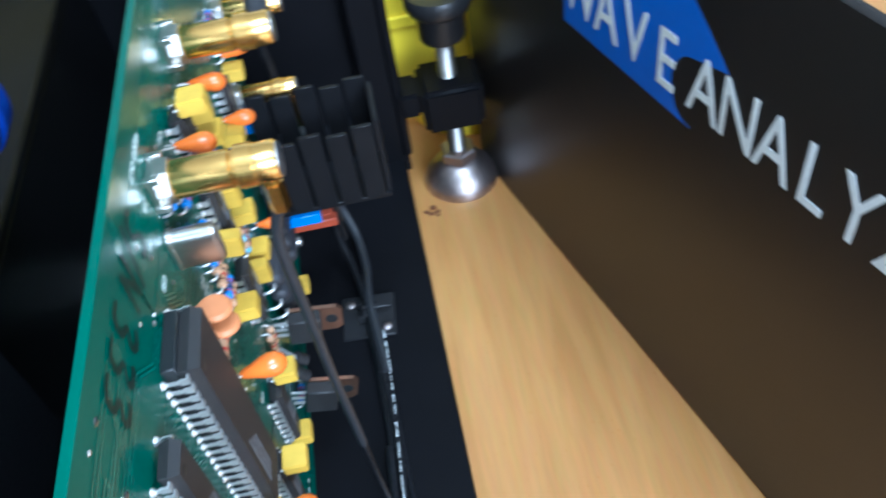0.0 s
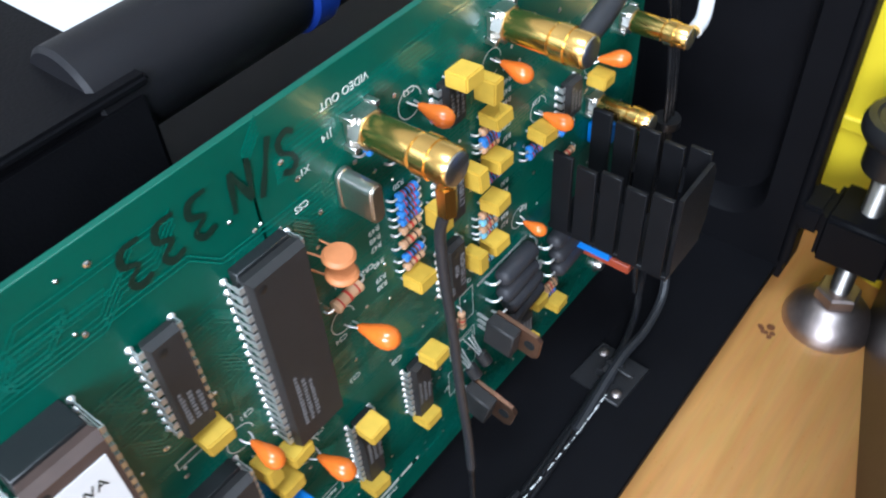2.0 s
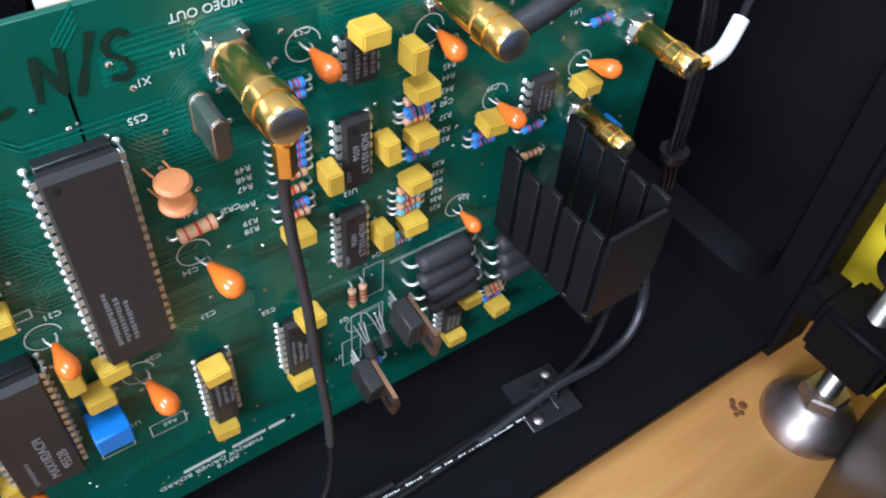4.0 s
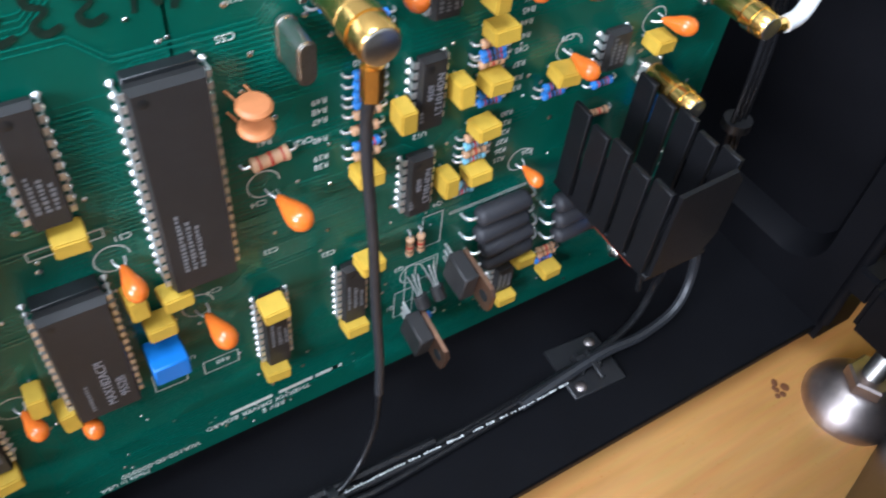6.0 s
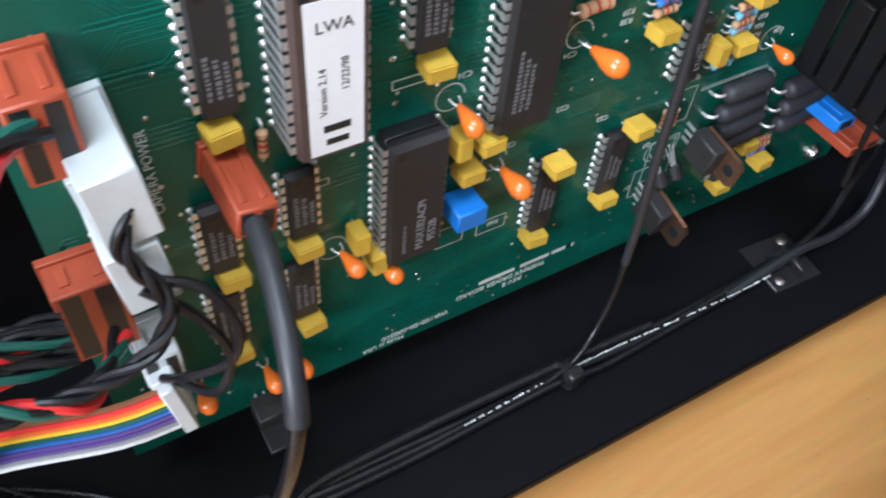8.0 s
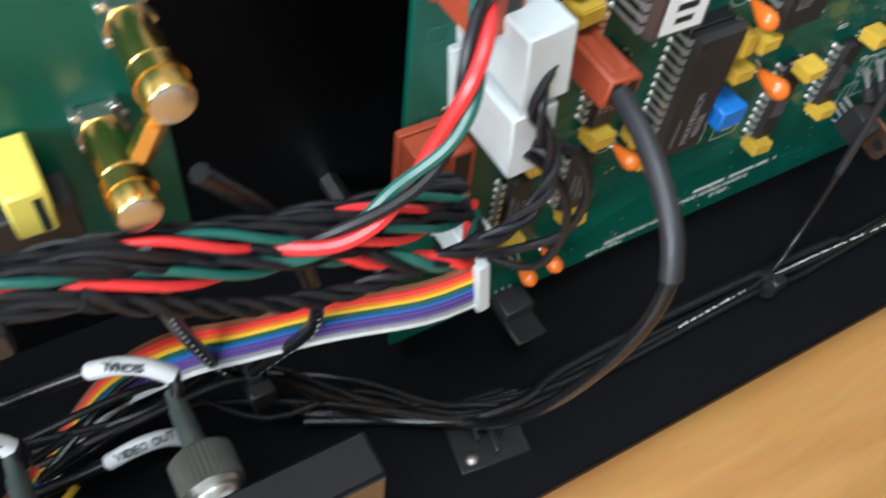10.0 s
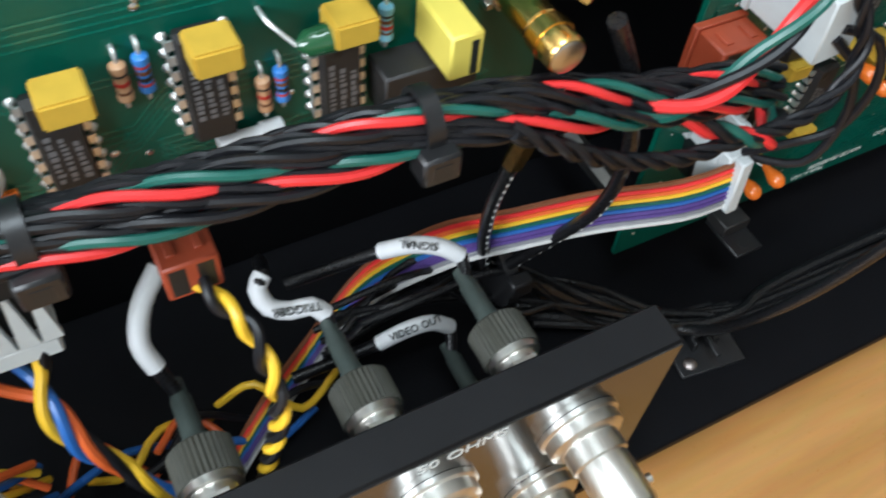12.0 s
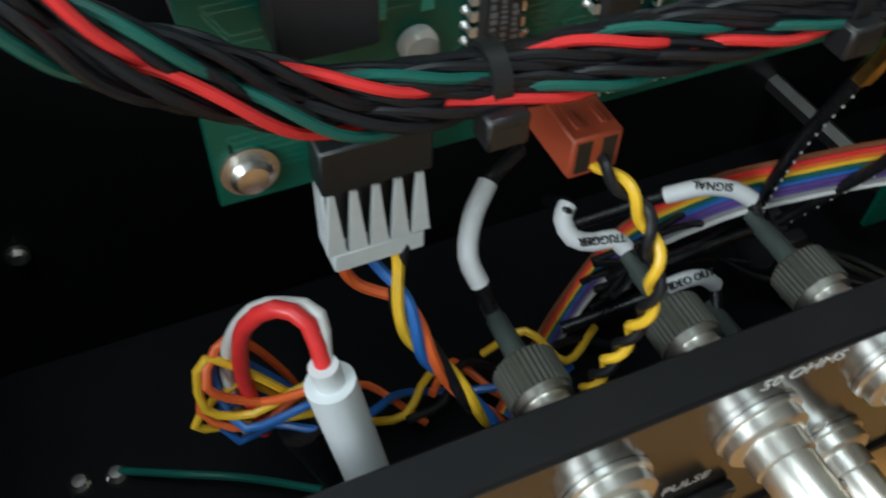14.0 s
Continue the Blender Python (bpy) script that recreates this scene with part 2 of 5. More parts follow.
def mesh_of(name, bm, material, smooth=None):
    bmesh.ops.recalc_face_normals(bm, faces=bm.faces)
    for v in bm.verts:
        v.co *= K
    me = bpy.data.meshes.new(name)
    ang = radians(38)
    for e in bm.edges:
        if len(e.link_faces) == 2 and e.calc_face_angle(0) > ang:
            e.smooth = False
    for f in bm.faces:
        f.smooth = True
    bm.to_mesh(me)
    bm.free()
    me.materials.append(material)
    return me


def part(name, bm, material, parent=None, label="", m=None):
    """One mesh object, under a thing or a part, or top-level."""
    me = bm if isinstance(bm, bpy.types.Mesh) else mesh_of(name, bm, material)
    ob = new(name, me)
    if parent is not None:
        ob.parent = parent
    if m is not None:
        ob.matrix_basis = m
    return tagged(ob, label)


def thing(name, label, category, group="", m=None, kind=""):
    ob = new(name)
    ob.empty_display_size = 0.005
    if m is not None:
        ob.matrix_basis = m
    return tagged(ob, label, category, group, kind)


def words(name, text, size, material, parent, m, label="", depth=0.04, shear=0.0):
    """Lettering as a thin mesh; size is the height of a capital in millimetres."""
    cu = bpy.data.curves.new(name, "FONT")
    cu.body, cu.size, cu.extrude, cu.align_x, cu.align_y = text, size * K / 0.7, depth * K, "CENTER", "CENTER"
    cu.resolution_u, cu.shear = 3, shear
    tmp = bpy.data.objects.new(name, cu)
    scene.collection.objects.link(tmp)
    me = bpy.data.meshes.new_from_object(tmp.evaluated_get(bpy.context.evaluated_depsgraph_get()))
    bpy.data.objects.remove(tmp)
    me.materials.clear()
    me.materials.append(material)
    ob = new(name, me)
    ob.parent = parent
    ob.matrix_basis = m
    return tagged(ob, label)


def mm(x, y, z, rx=0, ry=0, rz=0):
    return pose(x * K, y * K, z * K, rx, ry, rz)


def wire(name, pts, r, material, label, category="wire", group="", step=3.0, n=8, parent=None):
    bm = tube(bmnew(), spline(pts, step), r, n)
    ob = part(name, bm, material, parent, label if parent is None else "")
    return ob if parent is not None else tagged(ob, label, category, group)


def onboard(u, v, rot=0.0, y=0.0):
    """Pose on the upright board: local z points out of the board towards the bench's front."""
    return mm(u, y, v, 90) @ pose(0, 0, 0, 0, 0, rot)

# ---- setting: room, bench, instrument tray ----
def structure(name, bm, material, label, category):
    return tagged(part(name, bm, material), label, category, kind="structure")


structure("floor", box(bmnew(), -2500, -2500, -800, 2500, 2500, -780), M_WALLP, "plain floor of the room under the bench", "floor")
structure("ceiling", box(bmnew(), -2500, -2500, 1800, 2500, 2500, 1850), M_WALLP, "plain white painted ceiling of the room", "ceiling")
structure("wall_north", box(bmnew(), -2500, 2500, -800, 2500, 2560, 1800), M_WALLP, "plain white painted wall of the room", "wall")
structure("wall_east", box(bmnew(), 2500, -2500, -800, 2560, 2500, 1800), M_WALLP, "plain white painted wall of the room", "wall")
structure("wall_west", box(bmnew(), -2560, -2500, -800, -2500, 2500, 1800), M_WALLP, "plain white painted wall of the room", "wall")
structure("wall_south", box(bmnew(), -2500, -2560, -800, 2500, -2500, 1800), M_WALLP, "plain white painted wall of the room", "wall")

bench = thing("workbench", "warm honey-brown varnished wooden bench top with worn spots", "workbench")
part("bench_top", box(bmnew(), -900, -700, -60, 900, 900, -20, 2), M_WOOD, bench)
for sx in (-850, 850):
    for sy in (-650, 850):
        part("leg", box(bmnew(), sx - 30, sy - 30, -780, sx + 30, sy + 30, -60, 2), M_WOOD, bench)

tray = thing("instrument_tray", "black painted metal tray of an opened instrument on the bench", "instrument case")
part("base_plate", box(bmnew(), -420, -48, -4, 204, 130, 0, 0.6), M_PAINT, tray, "black painted base plate with scuffs")
for fx in (-300, -60, 150):
    for fy in (-30, 110):
        part("rubber_foot", lathe(bmnew(), [(7, -20), (8, -19), (8, -4)], at=(fx, fy, 0)), M_PLAST, tray)
part("rear_wall", box(bmnew(), -420, 52, 0, 204, 55, 116, 0.6), M_ANOD, tray, "black rear wall behind the circuit boards")
part("rear_flange", box(bmnew(), -420, 51.5, 116, 204, 78, 120, 1), M_ANOD, tray)
part("outer_wall", box(bmnew(), -420, 126, 0, 204, 130, 90, 0.6), M_ANOD, tray)


def end_wall():
    """The cast end plate: a thick slab with a wide rounded pocket towards the boards."""
    bm = bmnew()
    y0, y1, z0, z1 = -50, 130, -6, 135
    py0, py1, pz0, pz1, r = -37, 120, 16, 230, 16
    outline = []
    for cy, cz, a0 in ((py0 + r, pz0 + r, 180), (py1 - r, pz0 + r, 270)):
        for k in range(9):
            a = radians(a0 + k * 90 / 8)
            outline.append((cy + r * math.cos(a), cz + r * math.sin(a)))
    outline = [(py0, z1)] + outline + [(py1, z1)]
    front = [bm.verts.new((203, y, z)) for y, z in outline]
    lip = [bm.verts.new((205, y + (1.5 if y < 40 else -1.5), z + (1.5 if z < 60 else 0))) for y, z in outline]
    back = [bm.verts.new((214, y + (3.5 if y < 40 else -3.5), z + (3.5 if z < 60 else 0))) for y, z in outline]
    for a, b in ((front, lip), (lip, back)):
        for i in range(len(outline) - 1):
            bm.faces.new((a[i], a[i + 1], b[i + 1], b[i]))
    bm.faces.new(back)
    rim = [bm.verts.new((203, y0, z1)), bm.verts.new((203, y0, z0)), bm.verts.new((203, y1, z0)), bm.verts.new((203, y1, z1))]
    n = len(front)
    bm.faces.new([rim[0], rim[1]] + front[: n // 2][::-1])
    bm.faces.new([rim[1], rim[2]] + front[n // 2 - 1 : n // 2 + 1][::-1])
    bm.faces.new([rim[2], rim[3]] + front[n // 2 :][::-1])
    far = [bm.verts.new((222, v.co.y, v.co.z)) for v in rim]
    for i in range(3):
        bm.faces.new((rim[i], rim[i + 1], far[i + 1], far[i]))
    bm.faces.new(far)
    return bm


part("end_wall", end_wall(), M_PAINT, tray, "black cast end plate with a rounded recess")
part("end_wall_bead", tube(bmnew(), spline([(203.5, -49.5, 135), (203.5, -49.5, 60), (203.5, -49.5, 4)], 20), 2.2, 10), M_PAINT, tray)
part("left_wall", box(bmnew(), -330, -37, 0, -324, 52, 116, 0.6), M_PANELTOP, tray, "black left end wall of the tray")

# connector panel at the tray's front edge
panel = thing("connector_panel", "thick black connector panel with a glossy face", "connector panel")
part("panel_body", box(bmnew(), -420, -46.6, -2, -118, -37, 62, 0.5), M_PANELTOP, panel)
part("panel_face", box(bmnew(), -419.5, -47, -1.5, -118.5, -46.5, 61.2), M_FACE, panel, "glossy black face mirroring the bench")
words("lettering", "50 OHMS", 3.2, M_PRINTW, panel, mm(-167, -47.1, 59, 90))
words("lettering", "PULSE", 3.0, M_PRINTW, panel, mm(-183, -47.1, 28, 90))
part("lettering_bar", box(bmnew(), -151, -47.2, 26, -148, -47, 28.6), M_PRINTW, panel)


def bnc_jack(x, z):
    j = thing("coaxial_jack", "nickel-plated coaxial jack on the connector panel", "connector", "panel jacks", mm(x, -47, z, 90))
    part("washer", lathe(bmnew(), [(9.2, 0.1), (9.2, 1.2), (8.7, 1.6)], n=32), M_NICKEL, j)
    part("flange", lathe(bmnew(), [(8.4, 1.6), (8.4, 4.0), (7.6, 4.6), (6.4, 4.9)], n=32), M_NICKEL, j)
    bm = lathe(bmnew(), [(6.2, 4.9), (6.2, 9), (5.6, 9.4), (5.6, 20), (5.3, 20.6), (4.2, 20.6), (4.2, 12)], n=28)
    part("barrel", bm, M_NICKEL, j)
    for s in (-1, 1):
        part("bayonet_lug", lathe(bmnew(), [(1.1, 5.4), (1.1, 6.9)], axis="x", at=(0, 0, 16)) if s > 0 else lathe(bmnew(), [(1.1, -6.9), (1.1, -5.4)], axis="x", at=(0, 0, 16)), M_NICKEL, j)
    part("insulator", lathe(bmnew(), [(2.2, 11), (2.2, 17)], n=14), M_SLEEVE, j)
    return j


first_jack = bnc_jack(-139.5, 45)
for x, z in ((-144, 17), (-172, 44), (-204.5, 44), (-237, 44), (-269, 44)):
    copy_thing(first_jack, mm(x, -47, z, 90))
sw = thing("rocker_switch", "small black switch block on the connector panel", "switch", m=mm(-178, -47, 12, 90))
part("frame", box(bmnew(), -8, -9, 0.1, 8, 9, 3, 0.6), M_PLAST, sw)
part("rocker", box(bmnew(), -6, -7, 2.6, 6, 7, 7, 1.2), M_PLAST, sw)

# levelling foot on the end plate
foot = thing("levelling_foot", "steel levelling foot with black knob, on the bench", "levelling foot", m=mm(206, -72, -20))
part("cup", lathe(bmnew(), [(17, 0), (17.2, 1.5), (16.0, 5), (12.8, 9.5), (9, 12.5), (7, 13.5)], n=36), M_FOOT, foot, "tarnished steel cup on the bench")
part("hex_nut", lathe(bmnew(), [(7.6, 13.5), (8.4, 14.3), (8.4, 18.6), (7.6, 19.4)], n=6), M_FOOT, foot)
prof = [(4, 19)]
for k in range(60):
    prof += [(4.0, 19.3 + k * 1.2), (3.45, 19.9 + k * 1.2)]
part("threaded_rod", lathe(bmnew(), prof + [(4, 93)], n=14), M_STEEL, foot, "bright threaded rod")
part("clamp_block", box(bmnew(), -12, -13, 38, 12, 13, 60, 2.2, 3), M_PAINT, foot, "black block clamped on the rod")
part("clamp_arm", box(bmnew(), -8, 13, 46, 8, 22, 58, 1.5, 2), M_PAINT, foot)
part("knob_hub", lathe(bmnew(), [(9, 79), (9.5, 80), (9.5, 95)], n=28), M_PLAST, foot)
part("knob", lathe(bmnew(), [(8, 90), (12, 92), (13.5, 94.5), (13.5, 98), (12.5, 100), (10, 100.4), (9, 99.4), (0.5, 99.2)], n=36), M_PLAST, foot, "black plastic knob")

# black cover standing on the bench, lettered
cov = thing("instrument_cover", "upright black painted cover with white lettering and a blue emblem", "cover", m=mm(103.9, -118, -20, 0, 0, 180 + 16.84))
part("shell", box(bmnew(), -118, 0, 0, 172, 3, 178, 1.0), M_COVER, cov)
part("shell_side", box(bmnew(), -118, 3, 0, -114, 60, 178, 1.0), M_COVER, cov)
for i, ch in enumerate("ANALYZER"):
    words("letter", ch, 18.5, M_PRINTW, cov, mm(25.5 + i * 13.0, -0.15, 132.5, 90) @ Matrix.Diagonal((0.72, 1, 1, 1)), depth=0.1)
for i, ch in enumerate("WAVE"):
    words("letter", ch, 18.5, M_PRINTW, cov, mm(-33 + i * 14.2, -0.3, 132.5, 90) @ Matrix.Diagonal((0.68, 1, 1, 1)), depth=0.1)
for i, ch in enumerate("R"):
    words("letter", ch, 18.5, M_PRINTW, cov, mm(-54 + i * 14.4, -0.3, 132.5, 90) @ Matrix.Diagonal((0.68, 1, 1, 1)), depth=0.1)
em = [(-42, 118), (22, 118)] + [(21 - 9 * math.sin(radians(a)), 129 - 11 * math.cos(radians(a))) for a in range(10, 171, 16)] + [(33, 143)]
em += [(33 - 8 * k, 143 + 22 * math.sin(k * 0.33)) for k in range(1, 9)] + [(-42, 165)]
part("emblem", prism(bmnew(), [(z, x) for x, z in em], -0.1, 0.0, "y"), M_PRINTB, cov, "royal blue emblem with a curved edge")

# beyond the tray
case = thing("yellow_case", "bright yellow plastic case standing behind the end plate", "case", m=mm(246, -40, -20))
part("shell", box(bmnew(), 0, -74, 0, 160, 220, 190, 10, 3), M_YELLOW, case)
part("rib", box(bmnew(), -1.5, -60, 60, 0.5, 200, 66, 0.7), M_YELLOW, case)
part("base", lathe(bmnew(), [(30, 0), (30, 22), (27, 26)], at=(18, -46, 0), n=32), M_YELLOW, case)
TUBE_POSE = mm(0, 40, 162)
tb = thing("optical_tube", "matte black tube with a blue ring lying behind the tray", "tube", m=TUBE_POSE)
part("barrel", lathe(bmnew(), [(10.5, 4), (11.4, 5), (11.4, 56), (10.8, 57)], axis="x", n=48), M_TUBE, tb)
part("ring", lathe(bmnew(), [(11.4, 57), (12.2, 58), (12.2, 64), (11.4, 65)], axis="x", n=48), M_NAVY, tb, "glossy blue plastic ring")
box_b = thing("black_case", "black painted box holding the tube, on the tray flange", "case", m=mm(-50, 80, 120))
part("shell", box(bmnew(), -60, -52, 0, 64, 60, 45.4, 1.5, 2), M_PAINT, box_b)
part("lid", box(bmnew(), -60.6, -52.6, 45.6, 64.6, 60.6, 48, 0.8, 2), M_PAINT, box_b, "black painted lid")
sheet = thing("white_chart", "large white printed sheet with beige strips behind the tube", "paper")
part("sheet", box(bmnew(), -500, 134, -19.9, 420, 860, -19), M_PAPER, sheet)
part("strip", box(bmnew(), -500, 300, -18.98, 230, 308, -17), M_STRIP, sheet)
part("strip", box(bmnew(), -500, 345, -18.98, 210, 350, -17.5), M_STRIP, sheet)
for k in range(5):
    part("orange_mark", box(bmnew(), 250 + 9 * k, 270 + 38 * k, -18.98, 262 + 9 * k, 278 + 38 * k, -18.6), M_TANT, sheet)

# ---- circuit boards ----
def board(name, label, x0, z0, x1, z1, y, holes):
    b = thing(name, label, "circuit board")
    part("laminate", box(bmnew(), x0, y, z0, x1, y + 1.6, z1, 0.15), M_PCB, b)
    return b


main = board("main_board", "green circuit board standing upright, crowded with components", -91, 17, 155.5, 169.5, 0, ())
small = board("adapter_board", "smaller green circuit board beside the main board", -253.5, 92, -134, 172, -3.6, ())
YS = -3.6
for x, z in ((-84, 26), (143, 24), (-84, 160), (148, 160)):
    s = thing("standoff", "metal standoff holding the circuit board to the rear wall", "standoff")
    part("post", lathe(bmnew(), [(3, 1.7), (3, 52)], axis="y", at=(x, 0, z), n=6), M_STEEL, s)
for x, z in ((-248, 98), (-140, 165), (-248, 165)):
    s = thing("standoff", "metal standoff holding the adapter board to the rear wall", "standoff")
    part("post", lathe(bmnew(), [(3, -1.9), (3, 52)], axis="y", at=(x, 0, z), n=6), M_STEEL, s)


def screw(x, z, y, r=3.4):
    s = thing("screw", "bright pan-head screw with washer on the circuit board", "screw", "board screws", mm(x, y, z, 90))
    part("washer", lathe(bmnew(), [(r * 1.35, 0.05), (r * 1.35, 0.8)], n=24), M_STEEL, s)
    part("head", lathe(bmnew(), [(r, 0.8), (r, 1.9), (r * 0.75, 2.8), (r * 0.3, 3.0)], n=20), M_STEEL, s)


screw(143, 24, 0, 2.4)
screw(-248.5, 98, YS, 3.2)


def traces(parent, x0, z0, x1, z1, y, count, seed):
    rnd = random.Random(seed)
    bm = bmnew()
    base_y = y

    def seg(a, b, w, y):
        d = Vector((b[0] - a[0], 0, b[1] - a[1]))
        if d.length < 0.1:
            return
        s = Vector((-d.z, 0, d.x)).normalized() * w / 2
        q = [Vector((a[0], y, a[1])), Vector((b[0], y, b[1]))]
        bm.faces.new([bm.verts.new(v) for v in (q[0] - s, q[0] + s, q[1] + s, q[1] - s)])

    for i in range(count):
        y = base_y - 0.004 * (i % 55)
        x, z = rnd.uniform(x0 + 4, x1 - 4), rnd.uniform(z0 + 3, z1 - 3)
        lanes, w = rnd.choice((1, 2, 4, 5)), rnd.uniform(0.3, 0.5)
        along = rnd.random() < 0.96
        pts = [(x, z)]
        for k in range(rnd.randint(2, 4)):
            l = rnd.uniform(6, 34) * rnd.choice((-1, 1))
            dd = (l, 0) if along else (0, l)
            pts.append((min(max(pts[-1][0] + dd[0], x0 + 3), x1 - 3), min(max(pts[-1][1] + dd[1], z0 + 3), z1 - 3)))
            c = rnd.uniform(2, 6) * rnd.choice((-1, 1))
            pts.append((min(max(pts[-1][0] + abs(c) * (1 if l > 0 else -1) * (1 if along else 0.8), x0 + 3), x1 - 3), min(max(pts[-1][1] + c, z0 + 3), z1 - 3)))
        for j in range(lanes):
            for k, (a, b) in enumerate(zip(pts, pts[1:])):
                seg((a[0], a[1] + j * 1.15), (b[0], b[1] + j * 1.15), w, y - 0.0006 * k)
    tagged(part("trace_pattern", bm, M_TRACE, parent), "faint copper traces under the green mask", kind="stuff")
    bm = bmnew()
    for i in range(count * 2):
        lathe(bm, [(rnd.uniform(0.4, 0.75), 0.0), (0.3, 0.25)], at=(rnd.uniform(x0 + 3, x1 - 3), rnd.uniform(z0 + 3, z1 - 3), 0), n=8)
    for v in bm.verts:
        v.co = Vector((v.co.x, y - v.co.z, v.co.y))
    tagged(part("via_pattern", bm, M_SOLDER, parent), "small solder-filled vias", kind="stuff")


traces(main, -91, 17, 155.5, 169.5, -0.03, 130, 4)
traces(small, -253.5, 92, -134, 172, YS - 0.03, 12, 9)
# parallel bus lines along the lower edge of the main board
bm = bmnew()
for k in range(9):
    box(bm, -40 + 3 * k, -0.3, 27 + 1.35 * k, 52 + 2 * k, -0.27, 27.5 + 1.35 * k)
tagged(part("bus_pattern", bm, M_TRACE, main), kind="stuff")


def silk(text, x, z, size, rot=180, parent=None, y=0.0):
    words("silkscreen", text, size, M_SILK, parent or main, onboard(x, z, rot, y - 0.3))


silk("VIDEO OUT", 35, 163, 1.7)
silk("THERMX DRIVER BOARD", 16, 26.5, 1.9)
silk("REV E", 20, 23.5, 1.9)
for bx, bw in ((38, 3), (33, 7), (22, 10), (8, 12)):
    part("print_bar", box(bmnew(), bx, -0.34, 28.6, bx + bw, -0.28, 30.0), M_SILK, main)
silk("WA100-00-000500", -12, 22, 1.9)
silk("Made in USA", -22, 19.5, 1.7)
silk("CAMERA POWER", -70, 108, 1.9, 90)
silk("LASER ADAPTER", -178, 100, 2.2, 180, small, YS)
silk("MADE IN USA", -187, 95.3, 2.4, 180, small, YS)
for s, x, z in (("J14", 29, 156.5), ("X1", 22.5, 153), ("C55", 20, 146), ("R50", 46, 132.5), ("R49", 37, 126), ("R48", 37, 123.5), ("R47", 37, 121), ("R40", 37, 116), ("R39", 37, 111), ("R38", 37, 108.5), ("C53", 52, 153), ("C34", 22.5, 104), ("R41", 25, 120), ("CR2", 33.5, 117), ("U12", 61, 107.5), ("C22", 38, 79.5), ("C23", 24, 88), ("C24", 10, 82), ("C26", 94, 89), ("C39", 99, 122), ("U15", -14, 114), ("C31", -5, 108), ("R42", -14, 112), ("U10", 1, 61), ("R60", 9, 55), ("Q4", 68, 82), ("Q3", 58, 62), ("Q1", 56, 46), ("R33", 86, 112), ("R34", 86, 115), ("R37", 86, 119), ("C40", 86, 123), ("R43", 86, 126.5), ("R44", 86, 130), ("R45", 86, 133), ("R46", 86, 136), ("C49", 86, 140), ("R30", 85, 105), ("R29", 85, 102), ("R28", 85, 99), ("R27", 85, 96), ("R26", 85, 93), ("R25", 85, 90), ("U11", 121, 135), ("C47", 112, 137)):
    silk(s, x, z, 1.5)
# outlines printed round parts
bm = bmnew()


def ring_mark(x, z, r):
    n = 20
    for i in range(n - 3):
        a, b = 2 * math.pi * i / n, 2 * math.pi * (i + 1) / n
        q = [(x + rr * math.cos(t), -0.29, z + rr * math.sin(t)) for t, rr in ((a, r), (b, r), (b, r + 0.28), (a, r + 0.28))]
        bm.faces.new([bm.verts.new(v) for v in q])


def box_mark(x0, z0, x1, z1, w=0.28):
    for a, b, c, d in ((x0, z0, x1, z0 + w), (x0, z1 - w, x1, z1), (x0, z0 + w, x0 + w, z1 - w), (x1 - w, z0 + w, x1, z1 - w)):
        bm.faces.new([bm.verts.new(v) for v in ((a, -0.29, b), (c, -0.29, b), (c, -0.29, d), (a, -0.29, d))])


for x, z in ((24, 109), (52, 150), (80, 144), (100, 119), (126, 119), (92, 87), (-8, 103), (6, 79), (-36, 69), (62, 58)):
    ring_mark(x, z, 3.4)
for r in ((-22, 109.5, -8, 112), (4, 52, 13, 57), (-8, 53, 0, 60), (57, 41, 63, 52), (63, 54, 69, 61), (64, 67, 70, 79), (72, 76, 96, 77), (60, 46, 70, 62), (-48, 90, -36, 92)):
    box_mark(*r)
tagged(part("silkscreen_pattern", bm, M_SILK, main), "white printed outlines", kind="stuff")

# serial number written with a felt pen, upside down
def stroke(pts, y=-0.3, w=0.7):
    line = spline([(x, y, z) for x, z in pts], 0.5)
    sub, sides = bmnew(), []
    for k, q in enumerate(line):
        d = (line[min(k + 1, len(line) - 1)] - line[max(k - 1, 0)]).normalized()
        n = Vector((-d.z, 0, d.x)) * w * (0.8 + 0.2 * math.sin(k * 0.35))
        sides.append((sub.verts.new(q - n), sub.verts.new(q + n)))
    for (a, b), (c, d) in zip(sides, sides[1:]):
        sub.faces.new((a, b, d, c))
    return sub


GLYPHS = {
    "S": ([(3.2, 7.4), (1.6, 8.4), (0.3, 7), (1.0, 5), (2.8, 3.6), (3.0, 1.4), (1.2, 0.1), (-0.3, 1.2)],),
    "/": ([(3.6, 9.2), (0.2, -1.2)],),
    "N": ([(0, 0), (0.6, 8)], [(0.6, 8), (3.4, 0.4)], [(3.4, 0.4), (4.2, 8.4)]),
    "3": ([(0, 7.6), (2.2, 8.4), (3.4, 6.6), (1.4, 4.6), (3.6, 3.2), (3, 0.6), (0, 0.2)],),
}
pen_x = 0.0
for ch, adv in (("S", 5.0), ("/", 5.4), ("N", 9.0), ("3", 6.6), ("3", 6.6), ("3", 6)):
    for i, g in enumerate(GLYPHS[ch]):
        part("pen_mark", stroke([(21.5 - pen_x - a * 1.15, 163.5 - b * 1.05) for a, b in g], y=-0.3 - 0.015 * i), M_PEN, main)
    pen_x += adv

# ---- component kinds ----
PINS = {}


